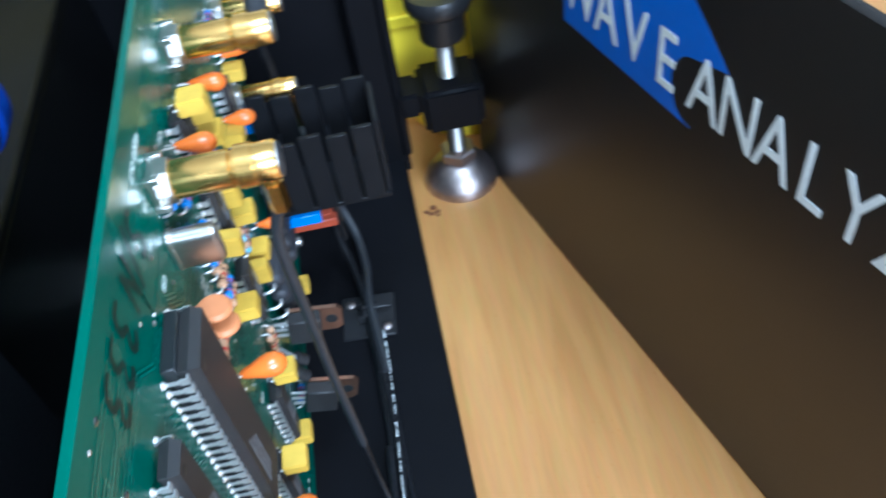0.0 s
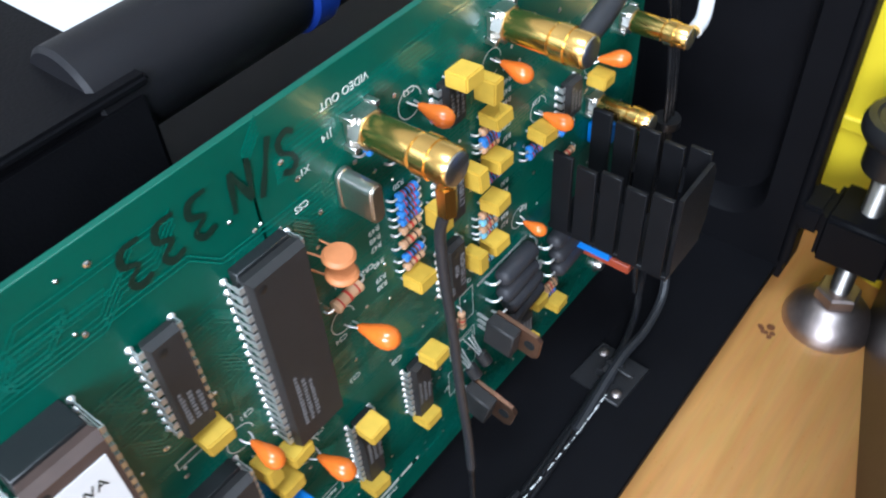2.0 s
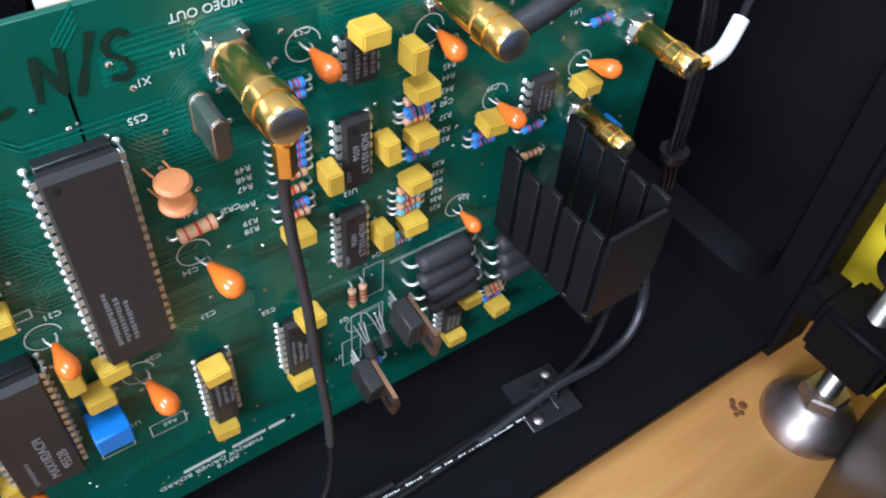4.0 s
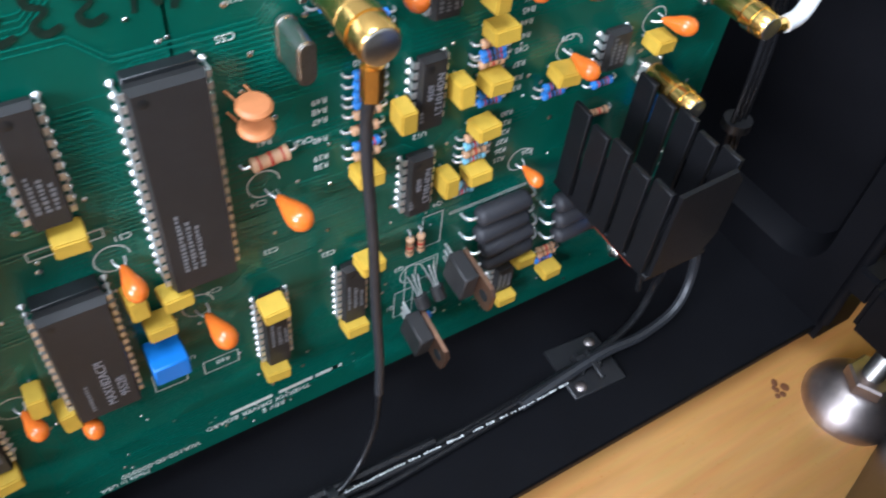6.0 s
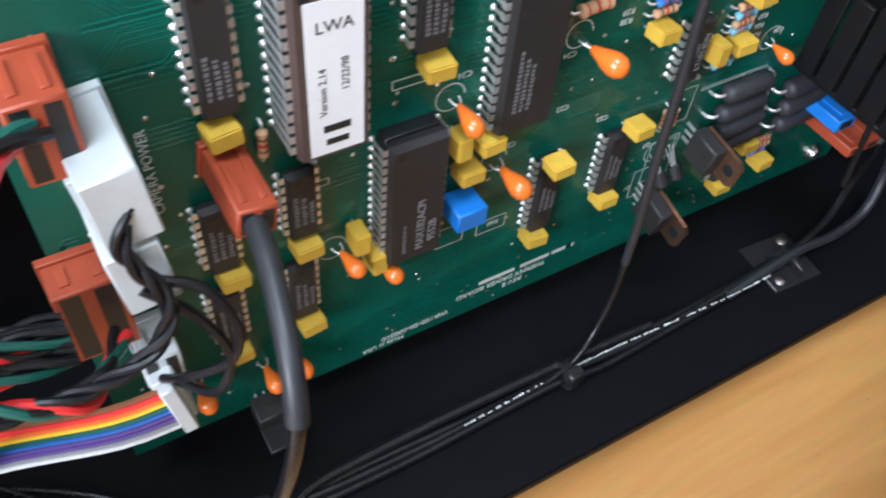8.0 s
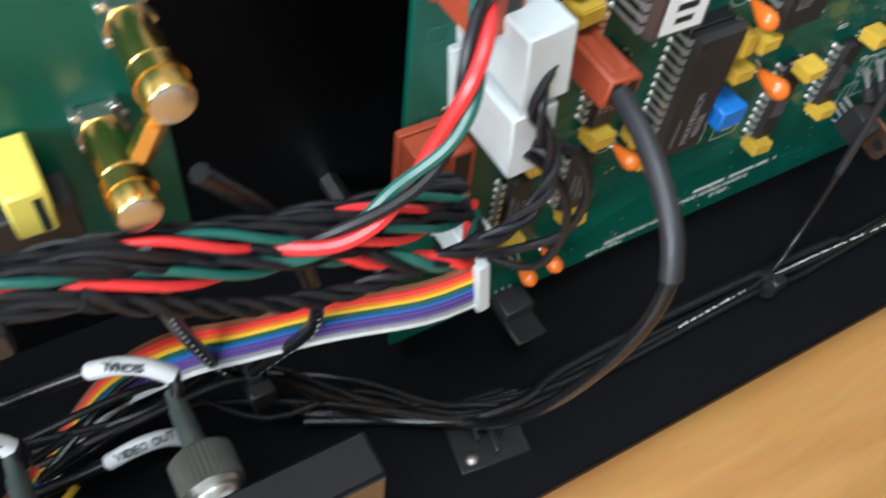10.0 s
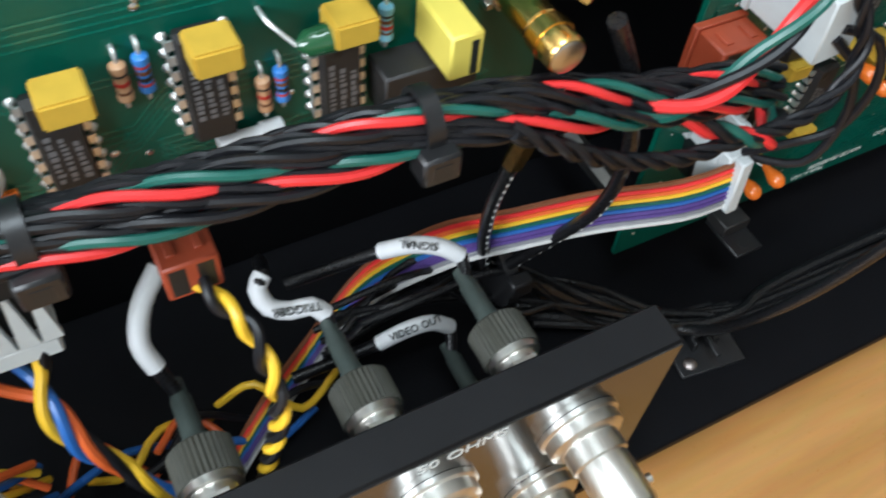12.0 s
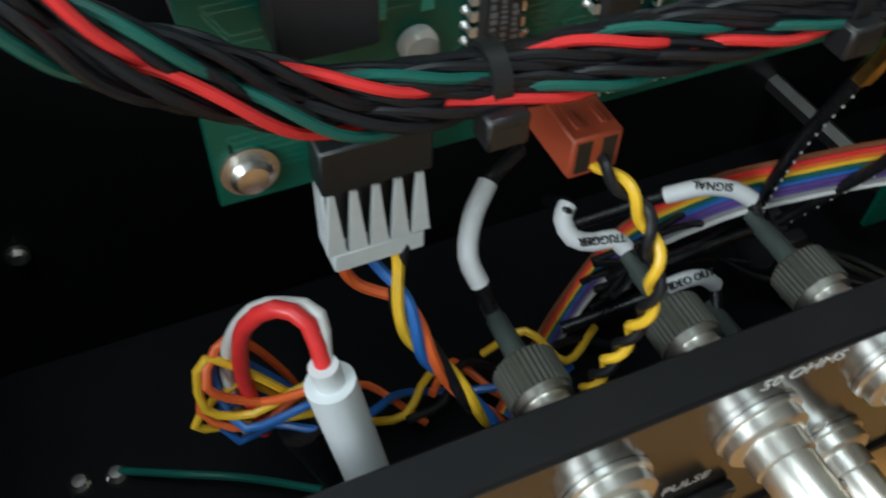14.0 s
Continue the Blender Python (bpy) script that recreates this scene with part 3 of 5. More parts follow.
def pin_mesh(lift):
    """One bent leg from the body's side to the board, shared by all chips of that height."""
    if lift not in PINS:
        bm = box(bmnew(), -0.75, 0, lift + 1.95, 0.75, 1.3, lift + 2.25)
        box(bm, -0.75, 1.1, lift + 0.7, 0.75, 1.4, lift + 2.25)
        box(bm, -0.42, 1.12, -0.3, 0.42, 1.38, lift + 0.75)
        lathe(bm, [(0.85, 0.0), (0.65, 0.4), (0.3, 0.8)], at=(0, 1.25, 0), n=8)
        PINS[lift] = mesh_of("pin", bm, M_TIN)
    return PINS[lift]


def dip(name, label, u, v, pins, row, material=M_EPOXY, lift=0.0, y=0.0, socket=False, texts=(), thick=3.4, group="chips", notch=1):
    """A dual in-line chip, long way upright, centre at (u, v)."""
    c = thing(name, label, "chip", group, onboard(u, v, 0, y))
    n = pins // 2
    ln, bw = n * 2.54 + 0.9, row - 1.5
    z0 = 0.5 + lift
    pin_me = pin_mesh(lift)
    bm = bmnew()
    mid = z0 + thick * 0.5
    for a, b, t in ((z0, mid, 0), (mid, z0 + thick, 1)):
        lo, hi = (0.5, 0.0) if t == 0 else (0.0, 0.5)
        p = [(-1, -1), (1, -1), (1, 1), (-1, 1)]
        q0 = [bm.verts.new((sx * (bw / 2 - lo), sy * (ln / 2 - lo), a)) for sx, sy in p]
        q1 = [bm.verts.new((sx * (bw / 2 - hi), sy * (ln / 2 - hi), b)) for sx, sy in p]
        for i in range(4):
            bm.faces.new((q0[i], q0[(i + 1) % 4], q1[(i + 1) % 4], q1[i]))
        bm.faces.new(q1 if t else q0[::-1])
    part("body", bm, material, c)
    nm = lathe(bmnew(), [(1.1, 0), (0.9, 0.06)], at=(-bw / 2 + 2.2, (ln / 2 - 2.4) * notch, z0 + thick - 0.02), n=12)
    part("index_dimple", nm, M_SOCKET, c)
    if socket:
        part("socket", box(bmnew(), -row / 2 + 1.2, -ln / 2 - 0.4, 0.05, row / 2 - 1.2, ln / 2 + 0.4, z0 - 0.05, 0.2), M_SOCKET, c)
    for i in range(n):
        yy = (i - (n - 1) / 2) * 2.54
        part("pin", pin_me, M_TIN, c, m=mm(bw / 2 - 0.35, yy, 0, 0, 0, -90))
        part("pin", pin_me, M_TIN, c, m=mm(-bw / 2 + 0.35, yy, 0, 0, 0, 90))
    for s, du, dv, size, rot in texts:
        if s == "|":
            part("print_bar", box(bmnew(), du, dv, z0 + thick, du + 0.25, dv + size, z0 + thick + 0.05), M_WGRY, c)
        elif s == "#":
            for k in range(int(rot)):
                tb_, q = bmnew(), dv
                while q < dv + size * (1 - 0.13 * (k % 3)):
                    w_ = random.uniform(0.45, 0.9)
                    box(tb_, du + 1.7 * k, q, z0 + thick, du + 1.7 * k + random.uniform(0.7, 1.1), q + w_, z0 + thick + 0.04)
                    q += w_ + random.uniform(0.25, 0.5)
                tagged(part("unreadable_print", tb_, M_PRINTG, c), kind="stuff")
        else:
            words("lettering", s, size, M_WGRY, c, mm(du, dv, z0 + thick + 0.02, 0, 0, rot))
    return c


dip("microcontroller_chip", "large black forty-pin chip with grey printing", 7.8, 118.8, 40, 15.24, lift=2.2, socket=True, texts=(("#", -4, -20, 16, 3),), thick=3.9)
dip("converter_chip", "wide black twenty-eight-pin chip with grey printing", -18.4, 82, 28, 15.24, lift=3.2, socket=True, texts=(("MAX182ACPI", 1.0, -7, 2.0, 90), ("9552B", 4.0, -10, 2.0, 90), ("#", -3.5, -15, 9, 1)), thick=3.9)
dip("memory_chip", "brown ceramic chip in a black socket with a white paper label", -39, 127.5, 28, 15.24, M_CERAMIC, lift=6.6, socket=True, thick=4.2)
dip("logic_chip", "narrow black twenty-pin chip with grey printing", -15.5, 133, 20, 8.4, lift=0.6, texts=(("#", -2.2, -9, 9, 3),))
dip("logic_chip", "narrow black twenty-pin chip with faint grey printing", -56.5, 132.5, 20, 8.4, lift=0.6, texts=(("#", -2.2, -9, 9, 3),))
for (u, v) in ((61.3, 121.2), (60.3, 94.6)):
    dip("amplifier_chip", "black fourteen-pin amplifier chip with printed type number", u, v, 14, 7.9, texts=(("LT1014DN", 1.6, 0, 1.7, 90), ("9509", -0.6, 1, 1.5, 90), ("#", -3.0, -6.5, 2.5, 1)))
dip("small_chip", "small black eight-pin chip under a yellow capacitor", 63, 144.8, 8, 7.9, texts=(("#", -2.2, -3.5, 7, 3),))
dip("small_chip", "small black eight-pin chip with a worn top", 113, 116, 8, 7.9, texts=(("#", -2.2, -3.5, 7, 3),))
dip("logic_chip", "black twenty-pin chip between two yellow capacitors", 22.3, 61.8, 20, 7.9, texts=(("#", -1.8, -5, 8, 3),))
dip("logic_chip", "black sixteen-pin chip with pale printing", 43.5, 63.8, 16, 7.9, texts=(("#", -2.2, -5, 9, 3),))
dip("small_chip", "small black eight-pin chip near the board's lower edge", 92.5, 41.5, 8, 7.9, texts=(("#", -2.2, -3.5, 7, 3),))
for u, v, t in ((-43.2, 89.5, "beside the ceramic chip"), (-44.5, 61.5, "between yellow capacitors"), (-60.8, 88, "beside the black cable"), (-62, 61.5, "near the ribbon connector")):
    dip("logic_chip", "black fourteen-pin chip " + t, u, v, 14, 7.9, texts=(("#", -2.2, -5, 9, 3),))

lb = thing("chip_label", "white paper label with printed version text on the ceramic chip", "label", m=onboard(-38.8, 126.6, 0, -11.35))
part("paper", box(bmnew(), -5.2, -16, 0, 5.2, 16, 0.15), M_LABEL, lb)
words("lettering", "LWA", 2.2, M_INK, lb, mm(0, 11, 0.18))
words("lettering", "Version 2.14", 1.4, M_INK, lb, mm(-2.4, -2, 0.18, 0, 0, 90))
words("lettering", "12/22/98", 1.4, M_INK, lb, mm(1.8, 1, 0.18, 0, 0, 90))
part("print_bar", box(bmnew(), -2.6, -11, 0.15, 2.6, -9.4, 0.2), M_INK, lb)
part("print_bar", box(bmnew(), -2.2, -14, 0.15, 2.2, -12.6, 0.2), M_INK, lb)


def ycap(label):
    c = thing("box_capacitor", label, "capacitor", "yellow capacitors")
    part("body", box(bmnew(), -3.1, -1.9, 0.8, 3.1, 1.9, 6.6, 0.35, 2), M_YCAP, c)
    for s in (-1, 1):
        part("lead", tube(bmnew(), [(2.5 * s, 0, 0), (2.5 * s, 0, 1)], 0.3, 6), M_TIN, c)
    return c


YC = ycap("mustard yellow epoxy capacitor block on the circuit board")
first = True
for u, v, rot, up in ((74, 142, 90, 0), (77, 132.5, 0, 0), (77, 119.5, 0, 0), (68.6, 120, 90, 0), (54.6, 118.5, 90, 0), (76, 106.5, 0, 0), (76, 92.5, 0, 0), (67.4, 93, 90, 0), (46, 105, 0, 0), (126, 115, 0, 0), (97.5, 115, 0, 0), (21, 47, 0, 0), (46, 77.5, 0, 2), (43.2, 51.5, 0, 0), (1, 89.5, 0, 0), (-7, 92, 90, 0), (-3.5, 82, 0, 0), (93, 34, 0, 0), (97, 49, 0, 0), (109, 37.5, 0, 0), (62.5, 152.5, 0, 2.5), (21, 76.5, 0, 3.2), (-14, 116, 0, 0), (-57.5, 115.5, 0, 0), (-43.5, 77.5, 0, 0), (-44, 49.5, 0, 0), (-60, 76.5, 0, 0), (-62, 50, 0, 0), (-31, 73.5, 90, 0), (-27, 64, 90, 0)):
    m = onboard(u, v, rot, -up) @ pose(0, 0, 0, random.uniform(-4, 4), random.uniform(-4, 4), random.uniform(-5, 5))
    if first:
        YC.matrix_basis, first = m, False
    else:
        copy_thing(YC, m)


def tant():
    c = thing("tantalum_capacitor", "glossy orange teardrop capacitor on two wire leads", "capacitor", "orange capacitors")
    part("body", lathe(bmnew(), [(0.5, 2.2), (1.1, 3.2), (1.6, 5), (2.4, 7.2), (2.75, 9), (2.5, 10.6), (1.6, 11.8), (0.5, 12.3)], n=18), M_TANT, c)
    for s in (-1, 1):
        part("lead", tube(bmnew(), spline([(1.4 * s, 0, -0.2), (1.3 * s, 0, 1.2), (0.5 * s, 0, 2.8)], 0.6), 0.28, 6), M_TIN, c)
    return c


TC = tant()
first = True
for u, v, tx, ty, s in ((25.5, 106.5, -4, 12, 1.05), (52.5, 150, 6, 8, 0.85), (81, 144.5, 7, 8, 0.85), (99.5, 118.5, 5, 14, 0.85), (126, 119.5, 4, 26, 0.9), (92, 86, 18, 4, 0.72), (-7, 102.5, 18, 6, 0.85), (6.5, 78, 18, 6, 1), (-35, 69, 16, 10, 0.8), (-25, 61, 16, 10, 0.8), (-48.5, 37, 14, 4, 0.8), (-72, 41, 12, 4, 0.85), (-56, 36, 12, 4, 0.8)):
    m = onboard(u, v) @ pose(0, 0, 0, tx, ty, random.uniform(-30, 30)) @ Matrix.Scale(s, 4)
    ob = TC if first else copy_thing(TC, m)
    ob.matrix_basis, first = m, False


def resistor(material, bands, kind, length=6.4, r=1.15, lab=""):
    c = thing("resistor", lab or f"{kind} axial resistor lying on the circuit board", "resistor", "small resistors")
    L = length / 2
    part("body", lathe(bmnew(), [(0.5, -L), (r * 0.95, -L + 0.35), (r, -L + 1.0), (r * 0.84, -L + 1.8), (r * 0.84, L - 1.8), (r, L - 1.0), (r * 0.95, L - 0.35), (0.5, L)], axis="x", at=(0, 0, 1.5), n=14), material, c)
    for k, bm_ in enumerate(bands):
        x = -L + 1.6 + k * (length - 3.2) / max(1, len(bands) - 1)
        part("colour_band", lathe(bmnew(), [(r * 0.9, x - 0.3), (r * 0.9, x + 0.3)], axis="x", at=(0, 0, 1.5), n=14), bm_, c)
    for s in (-1, 1):
        part("lead", tube(bmnew(), spline([(s * (L - 0.2), 0, 1.5), (s * (L + 1.0), 0, 1.5), (s * (L + 1.6), 0, 0.9), (s * (L + 1.7), 0, -0.2)], 0.5), 0.3, 6), M_TIN, c)
    return c


RB = resistor(M_RBLUE, (M_BRED, M_BBLK, M_BBRN, M_BRED), "blue metal-film")
RT = resistor(M_RTAN, (M_BBRN, M_BRED, M_BBLK), "tan carbon-film")
RS = resistor(M_RSKY, (M_BBRN, M_BRED, M_BBRN, M_BBLK), "light blue metal-film")
RR = resistor(M_RTAN, (M_BRED, M_BRED, M_BRED), "larger tan red-banded", 8.4, 1.7)
used = set()


def put(ob, u, v, rot=0.0, y=0.0):
    m = onboard(u, v, rot, y) @ pose(0, 0, 0, 0, 0, random.uniform(-4, 4))
    if ob.name in used:
        return copy_thing(ob, m)
    used.add(ob.name)
    ob.matrix_basis = m
    return ob


for ob, u, v in ((RT, 77, 128.6), (RB, 77, 126), (RB, 77.4, 124.6), (RT, 77, 123.2), (RB, 78, 114.8), (RB, 78, 112.2), (RT, 76, 102.4), (RS, 76, 100), (RT, 76, 97.6), (RS, 76, 95.6), (RS, 75, 87.5), (RS, 74, 85.2), (RB, 47, 130.5), (RB, 47, 128), (RB, 47, 125.6), (RB, 47, 123.2), (RT, 47, 120.6), (RT, 46.5, 116.5), (RB, 47, 112), (RT, 47, 109.2), (RB, 48, 143), (RB, 48, 140.4), (RB, 97, 110), (RB, 97, 107.6), (RB, 112.5, 105.4), (RT, 114, 95.5), (RB, 129, 131), (RB, 40, 148), (RT, 108, 45), (RT, 109, 42.6), (RB, 108, 40.4), (RB, 66, 37)):
    put(ob, u, v)
put(RR, 25.5, 116.5, 6)
for u in (60, 63.2):
    put(RT, u, 71.5, 90)
put(RT, -49.5, 108, 90)


def power_res():
    c = thing("power_resistor", "thick black wirewound resistor lying on the circuit board", "resistor", "power resistors")
    part("body", lathe(bmnew(), [(1.2, -8.4), (2.5, -7.6), (2.9, -6.6), (2.9, 6.6), (2.5, 7.6), (1.2, 8.4)], axis="x", at=(0, 0, 3.3), n=18), M_RBLK, c)
    for s in (-1, 1):
        part("lead", tube(bmnew(), spline([(s * 8.2, 0, 3.3), (s * 10, 0, 3.2), (s * 11, 0, 2), (s * 11.2, 0, -0.2)], 0.7), 0.45, 6), M_TIN, c)
    return c


PR = power_res()
for u, v in ((87, 74.5), (87.5, 67.5), (90, 60.5), (91, 54.5), (114, 67), (115.5, 59.5), (116.5, 52.5)):
    put(PR, u, v, 4)


def to220(u, v, tilt):
    q = thing("power_transistor", "black power transistor with tarnished copper tab on the board", "transistor", "power transistors", onboard(u, v) @ pose(0, 0, 0, tilt, 0, 0))
    part("body", box(bmnew(), -2.2, -5, 4, 2.2, 5, 13.5, 0.4), M_EPOXY, q)
    bm = prism(bmnew(), [(-5, 4.5), (5, 4.5), (5, 18.2), (3.6, 19.8), (-3.6, 19.8), (-5, 18.2)], 2.25, 3.5, "x")
    part("tab", bm, M_CU, q, "tarnished copper tab")
    part("tab_hole", lathe(bmnew(), [(1.8, 2.1), (1.8, 3.6)], axis="x", at=(0, 0, 16.6), n=16), M_SOCKET, q)
    for k in (-1, 0, 1):
        part("lead", box(bmnew(), -0.3, 2.54 * k - 0.4, -0.3, 0.3, 2.54 * k + 0.4, 4.2), M_TIN, q)


to220(72, 62, 8)
to220(60, 44, 14)


def to92(u, v):
    q = thing("small_transistor", "small black transistor on splayed wire leads", "transistor", "small transistors", onboard(u, v) @ pose(0, 0, 0, 55, 10, 0) @ Matrix.Scale(0.85, 4))
    pts = [(2.3 * math.cos(radians(a)), 2.3 * math.sin(radians(a))) for a in range(-30, 211, 24)]
    part("body", prism(bmnew(), pts, 7.5, 12), M_EPOXY, q)
    for k in (-1, 0, 1):
        part("lead", tube(bmnew(), spline([(2 * k, 0, -0.3), (1.2 * k, 0, 4), (0.8 * k, 0, 7.6)], 1.5), 0.25, 6), M_TIN, q)


to92(62.5, 57)
to92(67.5, 58)

xt = thing("crystal", "silver metal quartz crystal can standing on the board", "crystal", m=onboard(31, 142.8) @ Matrix.Scale(0.85, 4))
ov = [(2.2 * math.cos(radians(a)), 3.3 + 2.2 * math.sin(radians(a))) for a in range(0, 181, 20)] + [(2.2 * math.cos(radians(a)), -3.3 + 2.2 * math.sin(radians(a))) for a in range(180, 361, 20)]
cb = prism(bmnew(), [(a * 1.12, b * 1.08) for a, b in ov], 0.4, 1.3)
part("base", cb, M_STEEL, xt)
cb = prism(bmnew(), ov, 1.3, 11)
bmesh.ops.bevel(cb, geom=[e for e in cb.edges if all(v.co.z > 10.9 for v in e.verts)], offset=0.6, segments=2, affect="EDGES")
part("can", cb, M_STEEL, xt)
for dz in (0, -5):
    d = thing("disc_capacitor", "light brown ceramic disc capacitor beside the crystal", "capacitor", "disc capacitors", onboard(20.5, 135 + dz) @ pose(0, 0, 0, 6, 14, 0) @ Matrix.Scale(0.8, 4))
    part("body", lathe(bmnew(), [(1.5, -1.3), (3.6, -1.1), (4.3, -0.3), (4.3, 0.3), (3.6, 1.1), (1.5, 1.3)], axis="y", at=(0, 0, 7.4), n=24), M_DISC, d)
    for s in (-1, 1):
        part("lead", tube(bmnew(), [(s * 2.4, 0, -0.2), (s * 2.2, 0, 4.2)], 0.3, 6), M_DISC, d)
for u, v, s in ((-4, 71, 1.0),):
    d = thing("trimmer_capacitor", "bright blue plastic block beside the converter chip", "capacitor", m=onboard(u, v))
    part("body", box(bmnew(), -4, -3, 0.5, 4, 3, 9, 0.4), M_BLUEC, d)
tp = thing("trimmer_resistor", "blue trimmer block behind the finned heat sink", "trimmer", m=onboard(134, 94))
part("body", box(bmnew(), -7, -3.5, 0.3, 7, 3.5, 7, 0.4), M_BLUEC, tp)
part("adjuster", lathe(bmnew(), [(1.1, 9), (1.1, 10.2)], at=(4.5, 0, -2), n=12), M_GOLD, tp)


# ---- coaxial plugs on the board ----
def sma(u, v, exit_rot, y=0.0, cap=True, length=15.0, s=1.0, ferrule=True):
    c = thing("coaxial_plug", "gold-plated right-angle coaxial plug on the circuit board", "connector", "gold plugs", onboard(u, v, 0, y) @ Matrix.Scale(s, 4))
    part("socket_base", box(bmnew(), -3.6, -3.6, 0.1, 3.6, 3.6, 1.6, 0.2), M_STEEL, c)
    for a in (-1, 1):
        for b in (-1, 1):
            part("post", box(bmnew(), 3.4 * a - 0.7, 3.4 * b - 0.7, -0.3, 3.4 * a + 0.7, 3.4 * b + 0.7, 3, 0.15), M_STEEL, c)
    part("hex_nut", lathe(bmnew(), [(4.4, 1.6), (4.4, 4.2)], n=6), M_STEEL, c)
    part("barrel", lathe(bmnew(), [(3.5, 4.2), (3.7, 4.6), (3.7, length), (3.3, length + 0.4), (3.3, length + 0.8), (4.2, length + 1.2), (4.2, length + 4.4)], n=28), M_GOLD, c)
    part("elbow", lathe(bmnew(), [(3.9, length + 4.4), (3.9, length + 8.2), (3.5, length + 8.8)], n=28), M_GOLD, c)
    part("end_cap", lathe(bmnew(), [(3.4, length + 8.8), (3.4, length + 9.1), (3.0, length + 9.3)], n=28), M_STEEL, c)
    if ferrule:
        f = lathe(bmnew(), [(1.7, 3.4), (1.7, 5), (2.1, 5.2), (2.1, 12)], axis="y", n=6)
        part("ferrule", f, M_GOLD, c, m=mm(0, 0, length + 6.2, 0, 0, exit_rot))
    return c


sma(37, 154.5, 180)
sma(82, 154, -62, ferrule=False)
sma(143, 124, -90, s=0.85, ferrule=False)
sma(128, 104.5, 180, s=0.82)
sma(-143.5, 123, 150, YS, s=0.82, ferrule=False)
sma(-136.5, 139, 150, YS, s=0.8)

# heat sink: base plate, rows of separate fins, end plate
hs = thing("heat_sink", "black anodized finned heat sink standing out over the main board", "heat sink")
part("base", box(bmnew(), 103, -41, 76, 123, -3, 77.6, 0.2), M_HEAT, hs)
for k in range(5):
    y0 = -4 - k * 7.4
    lift = (k % 2) * 1.6
    part("fin", box(bmnew(), 102.4, y0 - 6.0, 77.7, 103.8, y0, 105 - lift, 0.15), M_HEAT, hs)
    part("fin", box(bmnew(), 122.4, y0 - 6.0, 77.7, 123.8, y0, 107 - lift, 0.15), M_HEAT, hs)
part("end_plate", prism(bmnew(), [(77.7, 104), (77.7, 120), (84, 123.5), (102, 123.5), (106, 121), (105, 104)], -41.4, -40.2, "y"), M_HEAT, hs)

# plug under the heat sink
def housing(u, v, w, h, depth, material, lab, rot=0, y=0.0, z0=0.0, ways=2, name="plug_housing"):
    c = thing(name, lab, "connector", "", onboard(u, v, rot, y))
    part("body", box(bmnew(), -w / 2, -h / 2, z0 + 2, w / 2, h / 2, z0 + depth, 0.35), material, c)
    part("header", box(bmnew(), -w / 2 - 0.5, -h / 2 - 0.5, 0.1, w / 2 + 0.5, h / 2 + 0.5, z0 + 2.0, 0.2), material, c)
    for k in range(ways):
        part("cavity", box(bmnew(), -w / 2 + w / ways * (k + 0.2), -h / 2 + 0.8, z0 + depth - 0.02, -w / 2 + w / ways * (k + 0.8), h / 2 - 0.8, z0 + depth + 0.03), M_SOCKET, c)
        part("ridge", box(bmnew(), -w / 2 + w / ways * (k + 0.35), h / 2 - 0.05, z0 + 4, -w / 2 + w / ways * (k + 0.65), h / 2 + 0.45, z0 + depth - 2, 0.1), material, c)
    return c


housing(133, 47, 14, 3.6, 20, M_BROWNC, "rust-red two-way plug under the heat sink", ways=2)
housing(123, 57, 8, 4.4, 16, M_BLUEC, "bright blue block under the heat sink", ways=1, name="blue_plug")
housing(-57.5, 108, 7.5, 6.5, 19, M_BROWNC, "rust-red plug with a thick black cable on the main board", -8)
housing(-84, 133, 9, 15, 14, M_BROWNC, "tall rust-red plug at the board's side edge", 0, ways=2)
housing(-87, 86, 12, 20, 10, M_BROWNC, "rust-red plug behind the wiring loom", 0, ways=2)
housing(-78, 122.5, 9, 15, 21, M_WHITEC, "milky white multi-way plug on the main board", 6, ways=0, name="white_plug")
housing(-78, 106, 9, 15, 21, M_WHITEC, "milky white multi-way plug below its twin", 6, ways=0, name="white_plug")
housing(-79, 66, 8, 9, 12, M_WHITEC, "small white plug near the ribbon connector", 0, ways=2, name="white_plug")

# ---- adapter board components ----
dip("chip", "black fourteen-pin chip with white-striped pins on the adapter board", -211, 116.5, 14, 7.9, y=YS, texts=(("#", -2.2, -5, 9, 3),))
dip("chip", "grey-topped fourteen-pin chip under a yellow capacitor", -191, 120.5, 14, 7.9, y=YS, texts=(("#", -2.2, -5, 9, 3),))
dip("chip", "black eight-pin chip beside a yellow film capacitor", -171.5, 115, 12, 7.9, y=YS, texts=(("#", -2.2, -5, 9, 3),))
T1 = thing("transformer_block", "flat black module printed beside the film capacitor", "module", m=onboard(-158, 111, 0, YS))
part("body", box(bmnew(), -8, -4, 0.2, 8, 5, 7, 0.4), M_EPOXY, T1)
rl = thing("relay_block", "plain black module on the adapter board", "module", m=onboard(-237, 126, 0, YS))
part("body", box(bmnew(), -6.5, -6, 0.2, 6.5, 20, 8, 0.4), M_EPOXY, rl)
fc = thing("film_capacitor", "pale yellow box film capacitor on the adapter board", "capacitor", m=onboard(-155.5, 121, 0, YS))
part("body", box(bmnew(), -2.7, -4.0, 0.4, 2.7, 4.0, 12, 0.4), M_YBOX, fc)
part("print_bar", box(bmnew(), 0.6, -3.4, 12, 1.8, 2.8, 12.06), M_INK, fc)
gc = thing("green_capacitor", "glossy dark green dipped capacitor leaning over", "capacitor", m=onboard(-178, 126, 0, YS))
